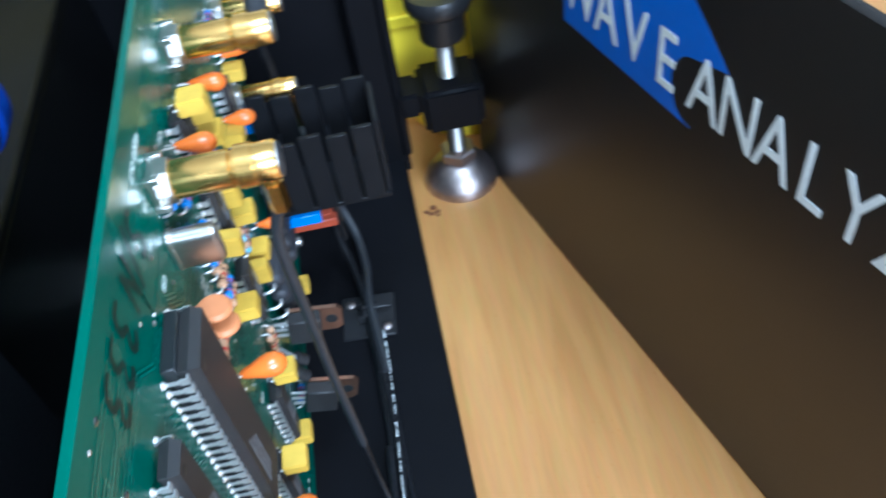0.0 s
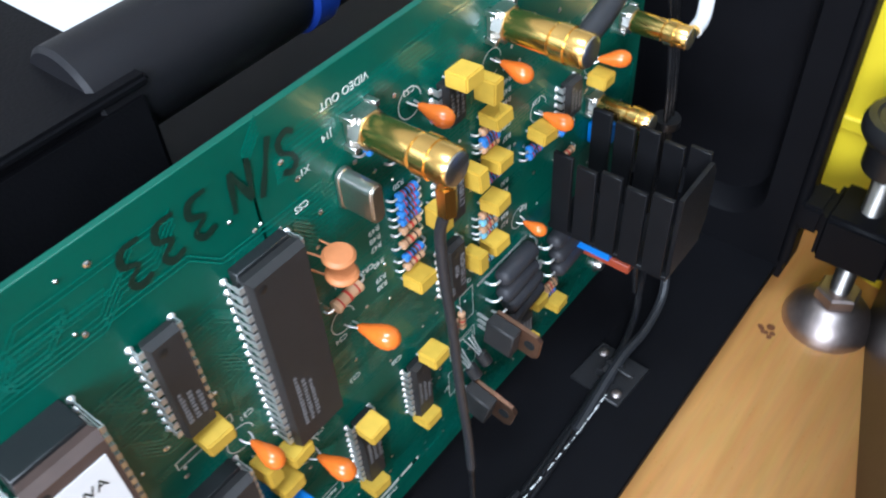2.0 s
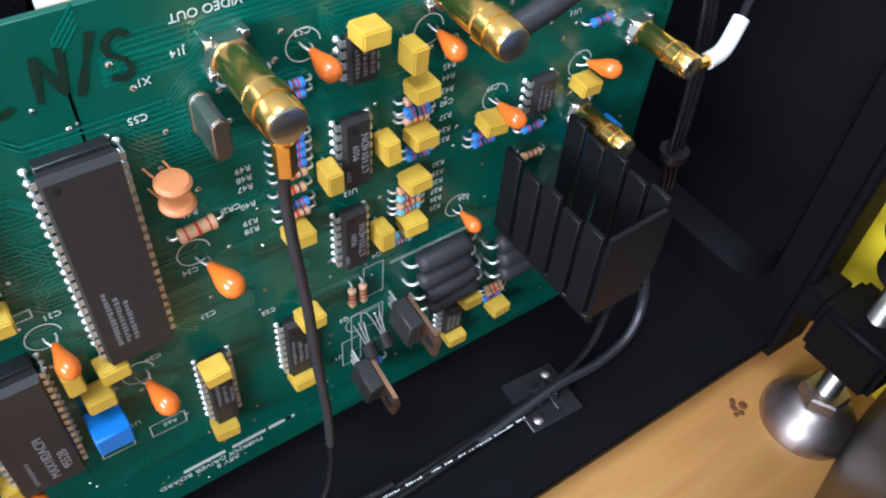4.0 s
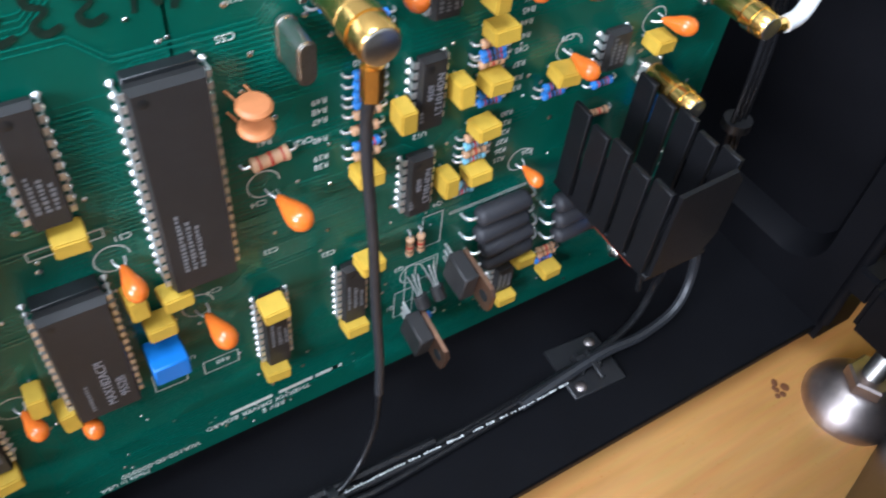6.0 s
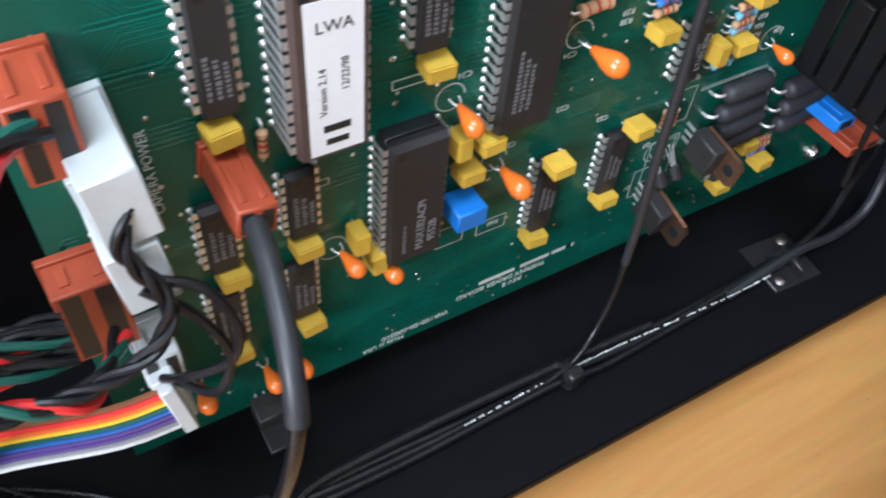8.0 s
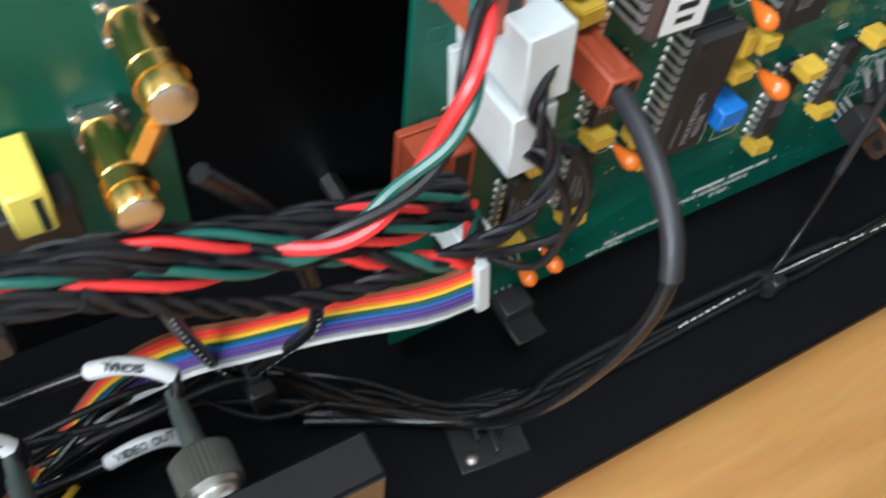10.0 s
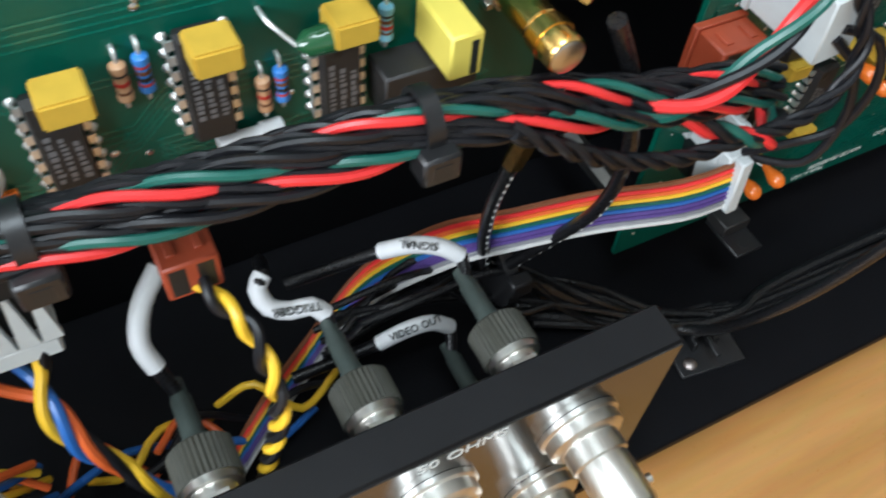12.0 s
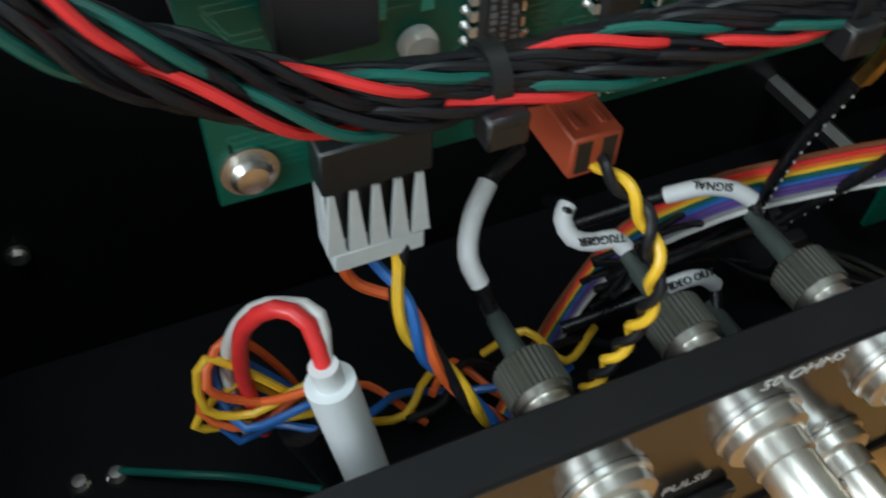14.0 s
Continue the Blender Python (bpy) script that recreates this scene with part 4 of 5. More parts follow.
part("body", lathe(bmnew(), [(0.6, -1), (1.9, 0.4), (2.2, 4), (2.2, 8), (1.7, 10), (0.5, 11)], axis="x", at=(0, 0, 6), n=16), M_DKGRN, gc)
part("lead", tube(bmnew(), spline([(-4, 3, -0.2), (-3.5, 2.5, 3), (-0.8, 0, 6)], 1), 0.3, 6), M_TIN, gc)
for u, v, rot, up in ((-190, 129, 0, 3), (-171, 127.5, 0, 3), (-209, 127.5, 0, 3)):
    copy_thing(YC, onboard(u, v, rot, YS - up + 1) @ Matrix.Scale(1.05, 4))
for u, v in ((-178, 144), (-168.5, 144)):
    copy_thing(TC, onboard(u, v, 0, YS) @ pose(0, 0, 0, 24, 4, 0) @ Matrix.Scale(0.85, 4))
for ob, u, v in ((RT, -183, 115), (RB, -180.2, 116), (RT, -201.5, 124), (RB, -198.5, 124.5), (RS, -163.5, 122)):
    copy_thing(ob, onboard(u, v, 90, YS))
gf = thing("glass_fuse", "small silver-ended component lying below the chips", "component", m=onboard(-186, 108, 0, YS))
part("body", lathe(bmnew(), [(1.8, -5), (1.9, -4.6), (1.9, -1.6), (1.5, -1.5), (1.5, 1.5), (1.9, 1.6), (1.9, 4.6), (1.8, 5)], axis="x", at=(0, 0, 2.2), n=16), M_SLEEVE, gf)
ld = thing("round_indicator", "small round silver button with an orange base on the adapter board", "component", m=onboard(-222.5, 113, 0, YS))
part("dome", lathe(bmnew(), [(3, 0.1), (3, 1.5), (2.4, 2.6), (0.6, 3.2)], n=20), M_GLASSY, ld)
part("base", box(bmnew(), -1.6, -4.6, 0.1, 3.6, -3.2, 1.2, 0.2), M_TANT, ld)
# broad traces on the adapter board
for k in range(4):
    b_ = bmnew()
    x = -243 + 7 * k
    prism(b_, [(118, x), (118, x + 2.0), (150, x + 4.6), (172, x + 4.6), (172, x + 2.4), (150, x + 2.4)], YS - 0.34, YS - 0.02, "y")
    part("wide_trace", b_, M_WIDE, small)

# grey ribbon header and rainbow ribbon
ih = thing("ribbon_connector", "grey ribbon-cable connector at the main board's lower corner", "connector", m=onboard(-79, 58, 8))
part("header", box(bmnew(), -3, -9.5, 0.1, 3, 9.5, 5, 0.3), M_SOCKET, ih)
part("body", box(bmnew(), -2.6, -9, 5, 2.6, 9, 15, 0.4), M_WHITEC, ih)
part("strain_bar", box(bmnew(), -1.6, -9.2, 15, 1.6, 9.2, 18, 0.4), M_WHITEC, ih)
RAIN = (M_WBRN, M_WRED, M_WORG, M_WYEL, M_WGRN, M_WBLU, M_WVIO, M_WVIO, M_WGRY, M_WWHT)
rib = thing("ribbon_cable", "flat rainbow-coloured ribbon cable running under the boards", "ribbon cable")
mid = [(-79, -16, 58), (-92, -14, 56), (-112, -8, 55), (-129, -3, 52), (-143, 6, 42), (-160, 14, 24), (-178, 8, 12), (-196, -6, 14), (-208, -14, 6)]
for k, m_ in enumerate(RAIN):
    o = 4.5 - k
    pts = [(x + (0.5 * o if i > 4 else 0), y + o * (0.0 if i < 1 else 0.45 if i < 4 else 0.9), z + o * (1.75 if i < 1 else 1.0 if i < 4 else 0.6)) for i, (x, y, z) in enumerate(mid)]
    part("conductor", tube(bmnew(), spline(pts, 4), 0.68, 6), m_, rib)

# ---- wiring loom ----
loom = thing("wiring_loom", "thick loom of twisted black, red and green wires with cable ties", "wiring loom")
CENTRE = [(-92, -20, 98), (-106, -22, 102.5), (-124, -22.5, 107), (-146, -22.5, 114), (-166, -22, 117.5), (-184, -21, 117), (-202, -20, 116.5), (-219, -19, 116.5), (-238, -19, 118.5), (-252, -18, 125.5), (-263, -17, 132), (-272, -15, 140), (-300, -6, 160)]


def strand(centre, r0, ph, pitch, grow=0.0):
    line = spline(centre, 2.0)
    fr = frames(line)
    out, s = [], 0.0
    for i, (q, (t, a, b)) in enumerate(zip(line, fr)):
        if i:
            s += (q - line[i - 1]).length
        ang = ph + 2 * math.pi * s / pitch
        pinch = 1.0 - 0.5 * math.exp(-(((q.x + 166) / 7) ** 2)) - 0.5 * math.exp(-(((q.x + 219) / 7) ** 2)) + grow * max(0, (-q.x - 235) / 90)
        out.append(q + (a * math.cos(ang) + b * math.sin(ang)) * r0 * pinch)
    return out


up1 = [(x, y - 1.5, z + 3.2) for x, y, z in CENTRE]
dn1 = [(x, y - 3.6, z - 0.4) for x, y, z in CENTRE]
for i, m_ in enumerate((M_WRED, M_WGRN, M_WBLK, M_WBLK)):
    part("wire", tube(bmnew(), strand(dn1, 1.5, i * 1.57, 36, 0.4), 0.76, 8), m_, loom)
    part("wire", tube(bmnew(), strand(up1, 1.5, i * 1.57 + 1, 33, 0.4), 0.74, 8), m_, loom)
for i in range(12):
    c2 = [(x, y + 3.4 * math.cos(i * 2.4 + x / 36), z + 3.7 * math.sin(i * 2.4 + x / 36)) for x, y, z in CENTRE]
    for k in (0, math.pi):
        part("wire", tube(bmnew(), strand(c2, 0.72, k + i, 15 + 2.5 * (i % 4), 0.4), 0.66, 7), M_WBLK, loom)


def tie(x, y, z, ry=0.0, r=3.9):
    t = thing("cable_tie", "black nylon cable tie with a square head round the loom", "cable tie", "cable ties", mm(x, y, z, 0, ry, 0))
    bm = bmnew()
    n = 24
    rings = []
    for i in range(n):
        a = 2 * math.pi * i / n
        rings.append([bm.verts.new((dx, rr * math.cos(a), rr * math.sin(a) * 1.1)) for dx, rr in ((-1.3, r), (1.3, r), (1.3, r + 0.8), (-1.3, r + 0.8))])
    for i in range(n):
        a, b = rings[i], rings[(i + 1) % n]
        for k in range(4):
            bm.faces.new((a[k], a[(k + 1) % 4], b[(k + 1) % 4], b[k]))
    part("strap", bm, M_PLAST, t)
    hb = box(bmnew(), -3, -r - 3.0, -r - 2.6, 3, -r + 1.8, -r + 2.6, 0.5)
    part("head", hb, M_PLAST, t)
    part("head_slot", box(bmnew(), -1.4, -r - 3.1, -r - 1.4, 1.4, -r - 2.9, -r + 1.2), M_SOCKET, t)


tie(-166, -22.5, 119, 0)
tie(-219, -19, 117, 0)

# leads from the loom to the plugs
for i, (m_, r) in enumerate(((M_WRED, 1.15), (M_WGRN, 1.0), (M_WBLK, 1.0))):
    line = [(-150, -23, 114), (-136, -24, 110), (-124, -26.5, 108), (-116, -28, 110), (-108, -28, 114.8), (-101, -28, 122.5), (-97, -26.5, 132), (-92, -20, 138), (-86 + i, -14, 136)]
    wire("lead_wire", strand(spline(line, 4), 1.2, i * 2.09, 34), r, m_, f"{('red', 'green', 'black')[i]} wire rising from the loom to a plug", step=50)
for i, (m_, r) in enumerate(((M_WRED, 1.05), (M_WGRN, 1.0), (M_WBLK, 1.0))):
    line = [(-134, -23, 108), (-118, -25, 102), (-100, -28, 93), (-91, -26, 88 + 2 * i), (-84, -14, 85 + i)]
    wire("lead_wire", strand(spline(line, 4), 1.0, i * 2.09, 22), r, m_, f"{('red', 'green', 'black')[i]} wire from the loom into a rust-red plug", step=50)
for i in range(3):
    line = [(-154, -27, 116), (-144, -28, 109), (-132, -28, 101), (-117, -28, 95), (-104, -28, 94), (-90, -28, 93), (-80, -27, 96), (-76, -25, 104), (-80, -22, 116), (-78 + i, -20, 122)]
    wire("lead_wire", strand(spline(line, 4), 0.95, i * 2.09, 18), 0.8, M_WBLK, "black twisted wire running from the loom to a white plug", step=50)
wire("lead_wire", [(-78, -21, 106), (-70, -24, 103), (-66, -26, 92), (-68, -25, 80), (-76, -22, 76), (-80, -15, 68)], 1.0, M_WBLK, "black wire curling between white plugs")
wire("lead_wire", [(-79, -21, 104), (-72, -24, 96), (-68, -25, 82), (-72, -24, 70), (-79, -13, 65)], 1.0, M_WBLK, "black wire curling below the white plugs")

# coax leads on the main board
video = thing("video_cable", "thin black coaxial cable hanging from a gold plug to the tray", "cable")
part("jacket", tube(bmnew(), spline([(37, -21, 143), (37.5, -18.5, 136), (38.2, -18, 123), (40, -18, 100), (41, -18, 80), (42.5, -18.5, 55), (42.5, -19, 40), (41, -20, 24), (36, -22, 13), (29, -24.5, 8), (18, -26, 5.5)], 3), 0.95, 10), M_CABLE, video)
part("sleeve", tube(bmnew(), spline([(37, -21, 143), (37.5, -18.5, 136), (38.2, -18, 123), (40, -18, 100), (41, -18, 80), (42.5, -18.5, 55), (42.5, -19, 40)], 4), 1.25, 10), M_SHRINK, video, "grey-black heat-shrink sleeve")
w2 = thing("coax_lead", "coaxial lead in black and white sleeves leaving a gold plug", "cable")
part("sleeve", tube(bmnew(), spline([(84, -21, 155), (94, -21, 158), (101, -20, 160)], 3), 2.6, 12), M_SHRINK, w2)
part("white_sleeve", tube(bmnew(), spline([(101, -20, 160), (110, -19, 163), (118, -17, 164)], 3), 2.9, 12), M_SLEEVE, w2, "white heat-shrink sleeve")
part("jacket", tube(bmnew(), spline([(118, -17, 164), (135, -12, 168), (160, 5, 176)], 4), 1.8, 10), M_CABLE, w2)
w3 = thing("coax_lead", "coaxial lead with a white sleeve beside the end plate", "cable")
part("crimp", tube(bmnew(), [(147, -18, 122), (152, -17.5, 121)], 1.8, 8), M_GOLD, w3)
part("white_sleeve", tube(bmnew(), spline([(152, -17.5, 121), (158, -17, 122), (164, -15, 128)], 2), 2.2, 12), M_SLEEVE, w3, "white heat-shrink sleeve")
part("jacket", tube(bmnew(), spline([(164, -15, 128), (168, -13, 138), (170, -8, 155), (172, -2, 178)], 4), 1.2, 8), M_CABLE, w3)
w4 = thing("coax_lead", "coaxial lead with a white sleeve dropping behind the heat sink", "cable")
part("sleeve", tube(bmnew(), [(128, -17.5, 95), (128.4, -18, 90)], 1.6, 8), M_GOLD, w4)
part("white_sleeve", tube(bmnew(), spline([(128.4, -18, 90), (128.5, -18.5, 82), (128, -19, 74)], 3), 1.6, 10), M_SLEEVE, w4, "thin white sleeve")
part("jacket", tube(bmnew(), spline([(128, -19, 74), (130, -20, 50), (134, -20, 30)], 4), 1.0, 8), M_CABLE, w4)
for i, pts in enumerate((((140, -20, 47), (146, -18, 36), (148, -16, 20), (140, -19, 9), (122, -22, 5.5), (90, -24, 4.5)), ((146, -20, 47), (158, -17, 38), (163, -18, 20), (156, -22, 9), (140, -24, 6), (122, -23.5, 6), (90, -26, 4.5)))):
    wire("plug_cable", pts, 1.3 + 0.4 * i, M_CABLE if i == 0 else M_SHRINK, "black cable looping from the red plug to the tray", "cable")
for i in range(3):
    x = 166 + 2.2 * i
    wire("side_cable", [(x, 4 - i, 178), (x, 0, 140), (x - 1, -6, 105), (x - 3, -9, 78), (x + 2, -7, 50), (x + 6, 2, 22), (x + 8, 12, 6)], 0.9, M_CABLE, "thin black cable running down beside the end plate", "cable")
tie_s = thing("cable_tie", "small black cable tie round the side cables", "cable tie")
part("strap", lathe(bmnew(), [(4.2, 76), (4.4, 76), (4.4, 79), (4.2, 79)], at=(165.5, -8.5, 0), n=16), M_PLAST, tie_s)

# cable run along the tray
RUN = [(112, -23.5, 5), (90, -24.5, 4.5), (60, -25, 4.5), (36, -25.5, 5), (24, -26, 5.5), (0, -25.5, 4.5), (-30, -25, 4.5), (-62, -25, 6), (-84, -20, 6), (-98, -12, 6), (-118, -2, 8)]
for i in range(3):
    wire("tray_cable", [(x, y + (i - 1) * (1.9 if j not in (0, 4, 7) else 1.2) + (0.8 * math.sin(j * 1.7 + i)), z + 0.9 * (i % 2) - 1.5) for j, (x, y, z) in enumerate(RUN)], 1.15, M_CABLE, "black cable with printed text lying along the tray", "cable", "tray cables", 4)
bm = bmnew()
pr = random.Random(3)
for k in range(120):
    x = -10 + k * 0.98
    if pr.random() < 0.72:
        h = pr.uniform(0.35, 0.75)
        yy = -26.6 + 0.9 * math.sin(x * 0.05)
        box(bm, x, yy, 6.05, x + pr.uniform(0.35, 0.7), yy + h, 6.1)
tagged(part("cable_marking", bm, M_PRINTW), "row of tiny white marks printed along the black cable", "marking", kind="stuff")
tie_k = thing("cable_tie", "black cable tie knotted round the tray cables", "cable tie")
part("strap", lathe(bmnew(), [(4.4, -1.4), (4.7, -1.2), (4.7, 1.2), (4.4, 1.4)], axis="x", at=(25.5, -26, 4.8), n=18), M_PLAST, tie_k)
part("head", box(bmnew(), 23, -31, 7, 28, -27, 11, 0.5), M_PLAST, tie_k)


def tie_mount(x, y, rz):
    t = thing("cable_clip", "black adhesive cable-tie mount on the tray", "cable clip", "tray clips", mm(x, y, 0, 0, 0, rz))
    part("pad", box(bmnew(), -10, -10, 0.05, 10, 10, 1.4, 0.3), M_PLAST, t)
    for s in (-1, 1):
        part("bridge", box(bmnew(), 3.2 * s - 0.6, -3.6, 1.4, 3.2 * s + 0.6, 3.6, 5.2, 0.2), M_PLAST, t)
    part("bar", box(bmnew(), -4, -1.6, 5.2, 4, 1.6, 6.2, 0.3), M_PLAST, t)
    part("strap_tail", box(bmnew(), -0.8, -9, 6.3, 0.8, 2, 7, 0.2), M_PLAST, t)
    for s in (-1, 1):
        part("rivet", lathe(bmnew(), [(1.9, 1.4), (1.9, 1.8), (1.2, 2.3)], at=(-6.8 * s * 0.9, -6.8 * s, 0), n=16), M_FOOT, t, "dull grey rivet")


tie_mount(119, -22, -4)
tie_mount(-76, -26, -8)


reg = thing("voltage_regulator", "black tabbed regulator lying flat at the board's lower edge", "transistor", m=onboard(-57, 21.5) @ pose(0, 0, 0, 0, 0, -90) @ Matrix.Scale(0.88, 4))
part("body", box(bmnew(), -2.4, -5, 2, 2.2, 5, 10.5, 0.4), M_EPOXY, reg)
part("tab", box(bmnew(), 2.25, -5.2, 2.5, 3.5, 5.2, 18.5, 0.3), M_PLAST, reg, "black tab with a screw hole")
part("tab_hole", lathe(bmnew(), [(1.7, 2.1), (1.7, 3.6)], axis="x", at=(0, 0, 15.2), n=16), M_SOCKET, reg)
for k in (-1, 0, 1):
    part("lead", box(bmnew(), -0.3, 2.54 * k - 0.4, -0.3, 0.3, 2.54 * k + 0.4, 2.1), M_TIN, reg)

# thick black cable from the rust-red plug down to the tray
tc = thing("sleeved_cable", "thick cable in grey heat-shrink dropping to the tray", "cable")
part("sleeve", tube(bmnew(), spline([(-58, -18, 108), (-59, -27, 106.5), (-61, -37, 103), (-63, -45, 98), (-64.5, -49, 92)], 3), 2.1, 12), M_SHRINK, tc)
part("jacket", tube(bmnew(), spline([(-63, -46, 97), (-64.5, -49, 92), (-66.5, -50, 82), (-69, -48, 66), (-72, -42, 42), (-75, -33, 18), (-80, -25, 7), (-96, -13, 6), (-116, -3, 7)], 3), 1.5, 10), M_CABLE, tc)
wire("tray_cable", [(60, -23, 4), (20, -22, 5), (-20, -21.5, 5), (-52, -23, 6.5), (-64, -26, 7), (-84, -22, 6), (-100, -10, 6), (-120, 2, 7)], 1.6, M_CABLE, "glossy black cable lying along the tray", "cable", "tray cables", 4)
for i in range(9):
    r_ = random.Random(i)
    wire("hidden_cable", [(-64, -25 + r_.uniform(-3, 3), 6), (-84, -20 + r_.uniform(-3, 3), 5 + r_.uniform(0, 5)), (-104, -8 + r_.uniform(-4, 4), 10 + r_.uniform(-3, 10)), (-128, 2 + r_.uniform(-8, 8), 26 + r_.uniform(-8, 8)), (-150, 4 + r_.uniform(-8, 8), 32 + r_.uniform(-8, 8)), (-176, 2 + r_.uniform(-8, 8), 30 + r_.uniform(-8, 8))], 0.9, M_CABLE, "thin black cable gathered behind the connector panel", "cable", "panel cables", 5)
ct = thing("cable_tie", "black cable tie gathering the panel cables", "cable tie", m=mm(-128, 3, 28))
part("strap", lathe(bmnew(), [(9, -1.6), (9.6, -1.6), (9.6, 1.6), (9, 1.6)], axis="x", n=20), M_PLAST, ct)
part("head", box(bmnew(), -3, -12, 4, 3, -8, 9, 0.5), M_PLAST, ct)
for i, (x0, pts) in enumerate(((0, [(-145, -24, 118), (-144.5, -20, 106), (-143.5, -15, 92), (-141, -8, 72), (-137, -2, 50), (-132, 2, 32)]), (1, [(-135, -22, 126), (-125, -19, 108), (-119, -18, 86), (-117, -13, 64), (-122, -6, 47), (-130, 0, 32)]))):
    c = thing("coax_lead", "thin black coaxial lead with white printing hanging below the loom", "cable", "hanging leads")
    part("jacket", tube(bmnew(), spline(pts, 3), 1.5, 10), M_CABLE, c)
    if i == 0:
        part("ferrule", tube(bmnew(), [(-144.6, -20.5, 107), (-143.6, -15.5, 93)], 2.0, 6), M_GOLD, c, "gold crimp ferrule")
    line = spline(pts[2:], 3.4)
    for k, q in enumerate(line[1:-1]):
        part("printed_mark", box(bmnew(), q.x - 0.2, q.y - 1.62, q.z - 0.45, q.x + 0.2, q.y - 1.45, q.z + 0.35), M_PRINTW, c)


# ---- coaxial cable plugs behind the panel ----
def bnc_plug(x, z, tag, text, sleeve):
    p = thing("cable_plug", "olive-grey knurled coaxial cable plug behind the connector panel", "connector", "panel plugs", mm(x, -37, z, -90))
    s8 = Matrix.Scale(0.83, 4)
    part("nut", lathe(bmnew(), [(6.4, 0.1), (6.4, 4)], n=6), M_NICKEL, p, m=s8)
    part("collar", lathe(bmnew(), [(5.6, 4), (5.6, 6), (6.9, 6.2), (6.9, 8)], n=28), M_NICKEL, p, "bright nickel collar", s8)
    bm = bmnew()
    pts = []
    for k in range(72):
        a = 2 * math.pi * k / 72
        r = 7.6 if k % 2 else 7.15
        pts.append((r * math.cos(a), r * math.sin(a)))
    prism(bm, pts, 8, 17)
    part("knurled_ring", bm, M_KNURL, p, m=s8)
    part("shoulder", lathe(bmnew(), [(7.0, 17), (6.4, 17.8), (3.4, 18.4)], n=28), M_KNURL, p, m=s8)
    part("boot", lathe(bmnew(), [(3.2, 18), (3.2, 20), (2.7, 21), (2.5, 31), (2.1, 31.5), (1.9, 36)], n=16), M_BOOT, p, "grey-green rubber boot", s8)
    part("cable", tube(bmnew(), spline([(x_ - x, -(z_ - z), y_ + 37) for x_, y_, z_ in ([(x, -10, z)] + sleeve + [tag])], 2.5), 1.5, 10), M_CABLE, p)
    sl = part("marker_sleeve", tube(bmnew(), spline([(x_ - x, -(z_ - z), y_ + 37) for x_, y_, z_ in sleeve], 2), 2.0, 12), M_SLEEVE, p, "white marker sleeve")
    return p


bnc_plug(-146, 51, (-180, 10, 44), "SIGNAL", [(-144.5, -5, 53), (-148, -2.5, 55), (-153, 1, 54.5), (-159, 5.5, 50)])
bnc_plug(-177, 51, (-184, 14, 50), "TRIGGER", [(-176.5, -5.5, 51.5), (-179, -4, 54), (-183, -3, 53.5), (-187, -1, 54.5), (-188, 2, 57.5), (-186, 4, 59)])
bnc_plug(-209, 51, (-194, 12, 70), "", [(-211, -7.3, 58), (-212.2, -4, 63), (-209.5, 0.5, 68), (-204.5, 4.8, 71.4)])
bnc_plug(-147, 20, (-184, 0, 20), "VIDEO OUT", [(-145, -5, 24), (-150, -4.5, 28.5), (-156, -4, 29), (-163, -2.5, 25)])


def facing(place, along, out):
    """A pose for lettering: its lines run along the first way and it faces the second."""
    a = Vector(along).normalized()
    n = (Vector(out) - a * Vector(out).dot(a)).normalized()
    m = Matrix((a, n.cross(a), n)).transposed().to_4x4()
    m.translation = (Vector(place) + n * 2.3) * K
    return m


for text, place in (("SIGNAL", facing((-152, 0.3, 54.7), (-0.82, 0.55, -0.1), (-0.2, -0.6, 0.8))), ("TRIGGER", facing((-182, -3.2, 53.7), (-0.98, 0.2, 0.05), (0, -0.6, 0.8))), ("VIDEO OUT", facing((-154.5, -4.1, 28.9), (0.99, -0.06, 0.1), (0, -0.6, 0.8)))):
    t = thing("tag_lettering", f"black word {text} printed on a white marker sleeve", "lettering")
    words("lettering", text, 1.75, M_INK, t, place, depth=0.35)

# ---- plugs hanging from the adapter board ----
fp = thing("keyed_plug", "milky white four-way plug with black key slots under the adapter board", "connector", m=mm(-230.8, -4, 75) @ Matrix.Scale(0.88, 4))
part("body", box(bmnew(), -9, -5, 0, 9, 5, 5, 0.4), M_WHITEC, fp)
for k in range(5):
    x = -8.2 + k * 4.1
    part("tine", prism(bmnew(), [(5, x - 1.8), (5, x + 1.8), (20, x + 0.45), (20, x - 0.45)], -5, -3.4, "y"), M_WHITEC, fp)
part("back", box(bmnew(), -9, -1, 5, 9, 5, 22, 0.4), M_WHITEC, fp)
part("slot_back", box(bmnew(), -8.6, -1.6, 5, 8.6, -1.02, 21), M_SOCKET, fp)
part("header", box(bmnew(), -10, -6, 21, 10, 6, 31, 0.5), M_SOCKET, fp, "black header above the plug")
housing(-201, 99, 8.4, 7.6, 17, M_BROWNC, "rust-red two-way plug standing off the adapter board edge", 0, YS, ways=2, name="two_way_plug")
pair = [(-201, -18.6, 98), (-198.5, -24, 95.5), (-196.2, -27.7, 92.7), (-195.1, -33, 85), (-195.2, -34.5, 77), (-196, -33.5, 68), (-197.5, -32, 58), (-199, -30, 46), (-200, -28, 30)]
for i, m_ in enumerate((M_WYEL, M_WBLK)):
    wire("twisted_wire", strand(spline(pair, 3), 0.95, i * math.pi, 11.5), 0.92, m_, ("yellow", "black")[i] + " wire of a twisted pair from the red plug", step=50)
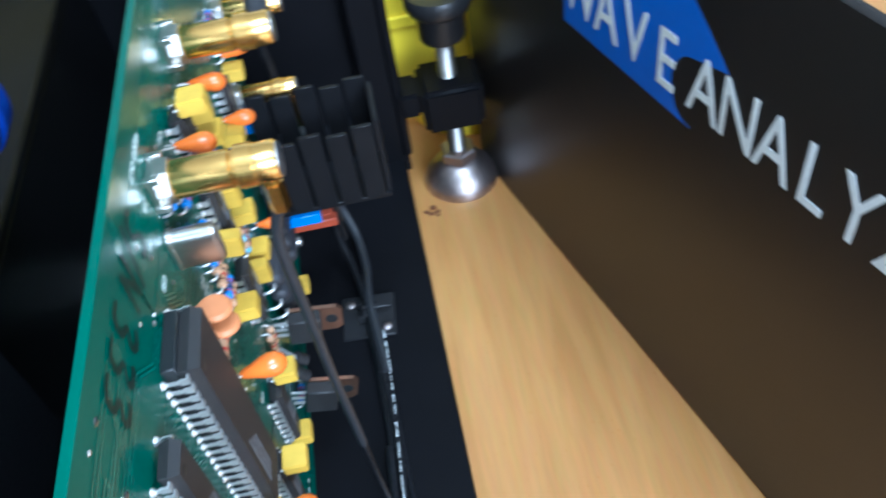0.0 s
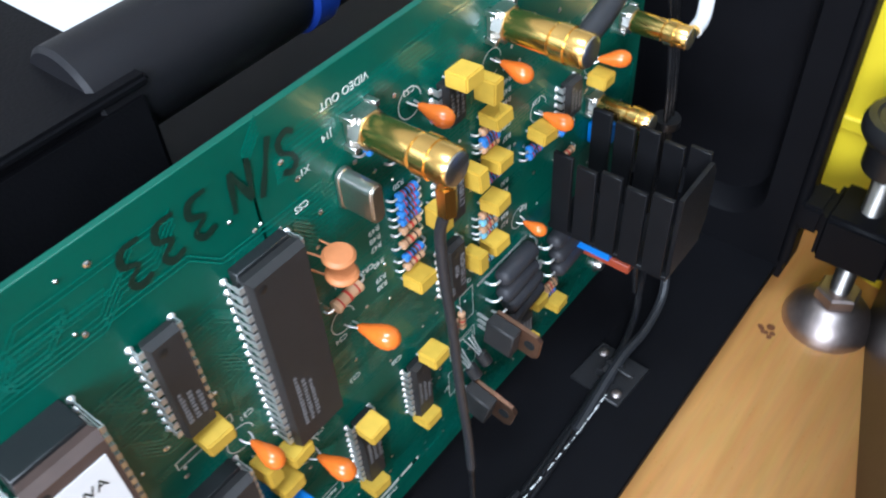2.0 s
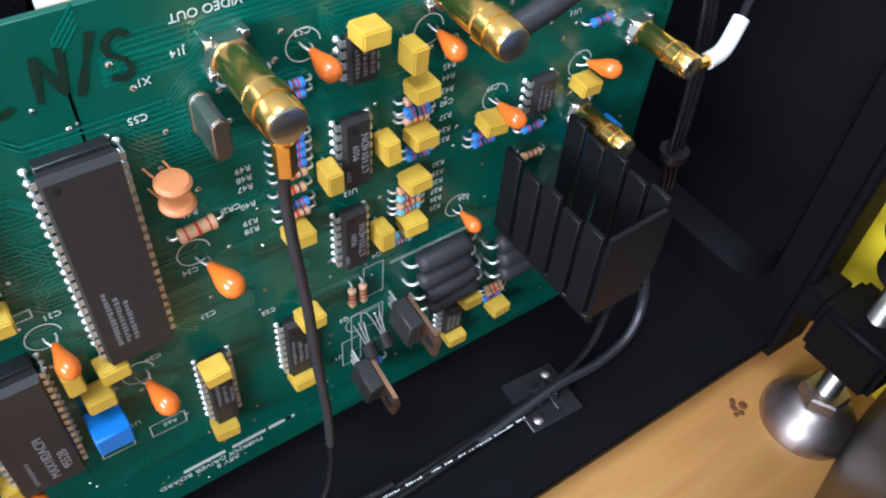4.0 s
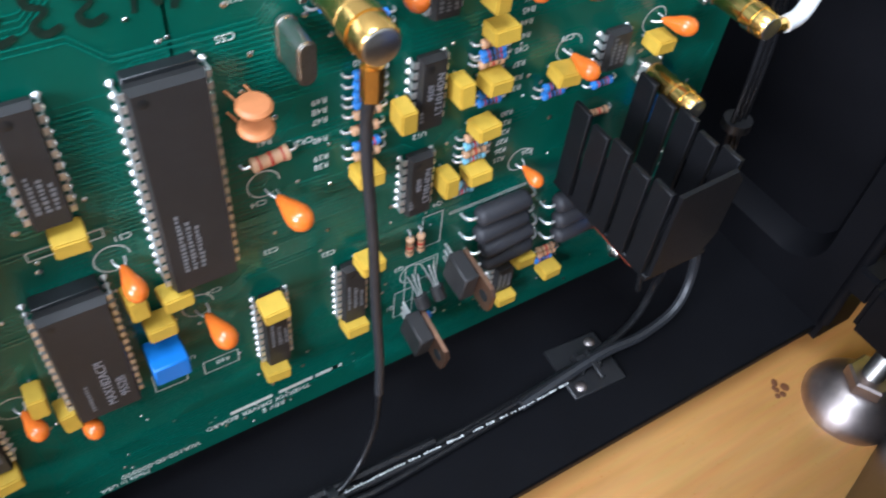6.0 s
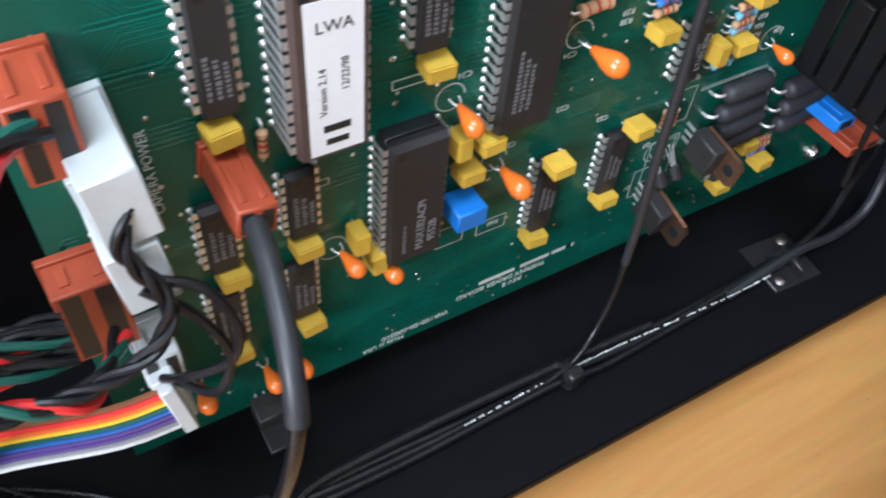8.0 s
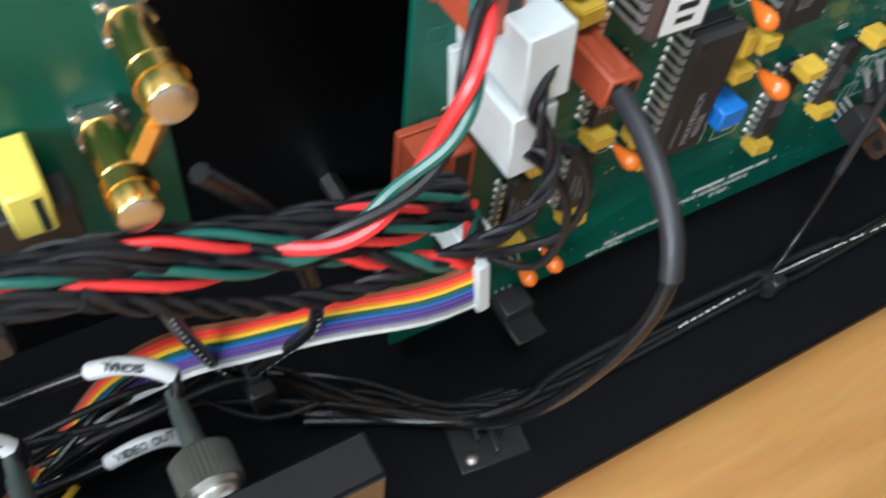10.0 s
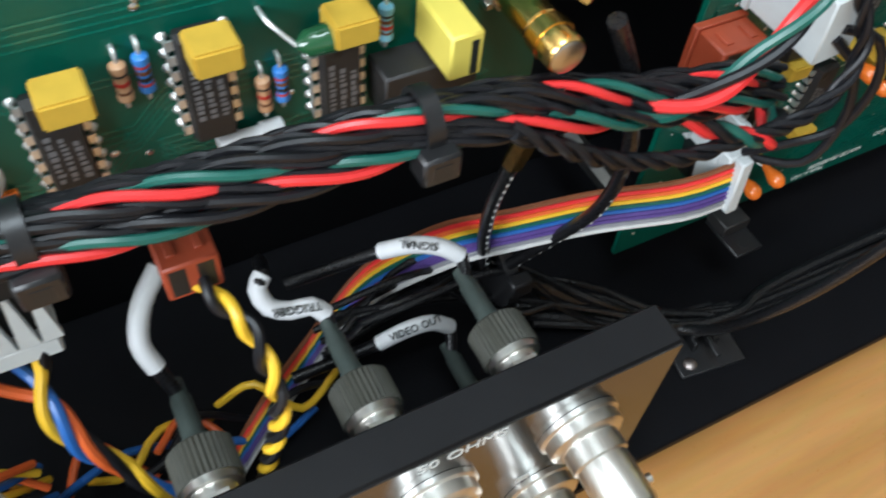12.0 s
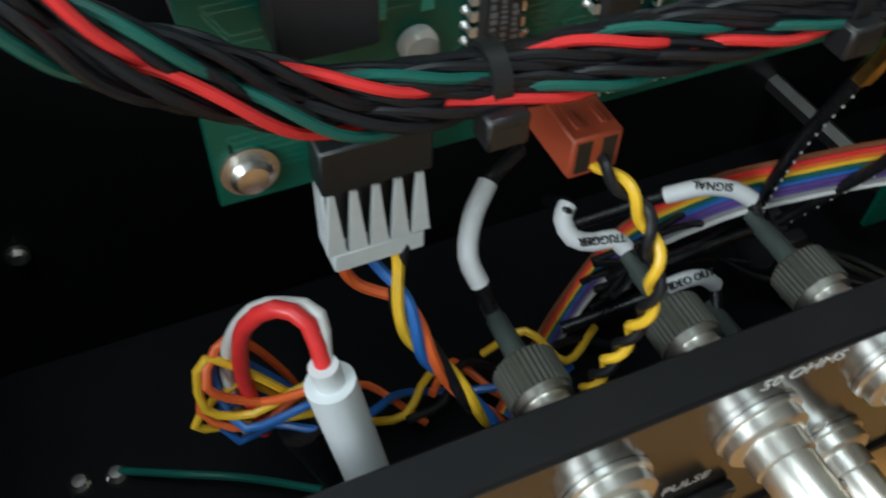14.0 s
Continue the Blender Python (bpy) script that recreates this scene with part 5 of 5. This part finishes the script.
hank = [(-231, -8, 76), (-230, -10, 74), (-229, -13, 67), (-227, -17, 60), (-222, -20, 50), (-219, -23, 44), (-211, -22, 24), (-224, -14, 8)]
for i, m_ in enumerate((M_WORG, M_WBLU, M_WYEL, M_WBLK)):
    h2 = [(-236 + 3.4 * i, -6, 77), (-234 + 2.6 * i, -8, 71)] + hank[2:]
    wire("twisted_wire", strand(spline(h2, 3), 1.6, i * 1.57, 32), 1.1, m_, ("orange", "blue", "yellow", "black")[i] + " wire twisted below the white plug", step=50)
for i in range(8):
    r_ = random.Random(40 + i)
    m_ = (M_WORG, M_WBLU, M_WYEL, M_WBLK)[i % 4]
    x0 = -250 + 8 * i
    wire("loose_wire", [(x0, r_.uniform(-8, 6), r_.uniform(8, 22)), (x0 + 9, r_.uniform(-8, 8), r_.uniform(10, 24)), (x0 + 18, r_.uniform(-8, 8), r_.uniform(6, 18)), (x0 + 30, r_.uniform(-6, 8), r_.uniform(4, 12))], 1.0, m_, "coloured wire lying in the tray behind the panel", "wire", "loose wires")
fh = thing("fuse_holder", "white cylindrical inline fuse holder with red and white wires", "fuse holder")
fa, fb = Vector((-245, -22, 66)), Vector((-240.5, -25.5, 33))
d_ = (fb - fa).normalized()
part("body", tube(bmnew(), [fa, fa + d_ * 1.2, fb - d_ * 1, fb], 4.3, 24), M_FUSE, fh)
part("cap", tube(bmnew(), [fa - d_ * 4.5, fa - d_ * 3, fa], 2.5, 20), M_FUSE, fh)
part("red_wire", tube(bmnew(), spline([fa - d_ * 3, (-246, -17, 76), (-250, -13, 77), (-255, -10, 71), (-257, -8, 59), (-257, -7, 47), (-256, -7, 33)], 3), 1.5, 12), M_WRED, fh)
part("white_wire", tube(bmnew(), spline([fa - d_ * 3, (-244, -16, 76), (-248, -12, 76), (-253, -8, 72), (-258, -5, 61), (-260, -4, 46), (-259, -4, 31)], 3), 1.3, 12), M_WWHT, fh)
for i, (m_, dz) in enumerate(((M_WYEL, 3), (M_WBLU, 0), (M_WORG, 6), (M_WYEL, 12), (M_WBLU, 10), (M_WORG, 15))):
    r_ = random.Random(70 + i)
    w_ = lambda a: r_.uniform(-a, a)
    wire("loop_wire", [(-238, -8 + w_(2), 28 + dz), (-246 + w_(2), -10 + w_(3), 36 + dz), (-257 + w_(3), -10 + w_(3), 36 + dz * 0.7), (-265 + w_(4), -8 + w_(3), 39 + dz + w_(4)), (-260 + w_(3), -4 + w_(3), 46 + dz + w_(3)), (-250, -5 + w_(3), 41 + dz * 0.4 + w_(4)), (-244, -2, 22)], 0.85, m_, "coloured wire looping beside the fuse holder", "wire", "loop wires")
bk = thing("black_sleeve", "black sleeve round the wires behind the panel", "sleeve")
part("body", tube(bmnew(), [(-249, -10, 36), (-243, -12, 16)], 5, 14), M_CABLE, bk)
wire("ground_wire", [(-248, -14, 14), (-262, -2, 8), (-276, 6, 6), (-288, 14, 2)], 0.9, M_WGRN, "green ground wire lying on the tray")
for x, y, z, rx in ((-289, 14, 0, 0), (-297, 15, 0, 0), (-294, 51.8, 40, 90)):
    s = thing("screw", "bright screw head in the black tray", "screw", "tray screws", mm(x, y, z, rx))
    part("head", lathe(bmnew(), [(2.6, 0.02), (2.6, 1.4), (1.6, 2.4), (0.5, 2.5)], n=16), M_STEEL, s)
# worn specks on the bench and the tray
kn = thing("bench_nick", "small dark worn nick in the bench varnish", "mark", kind="stuff")
bm = bmnew()
for k in range(7):
    lathe(bm, [(random.uniform(0.8, 1.8), 0), (0.5, 0.25)], at=(187 + random.uniform(-4, 4), -55 + random.uniform(-3, 3), -20), n=7)
part("specks", bm, M_BBRN, kn)
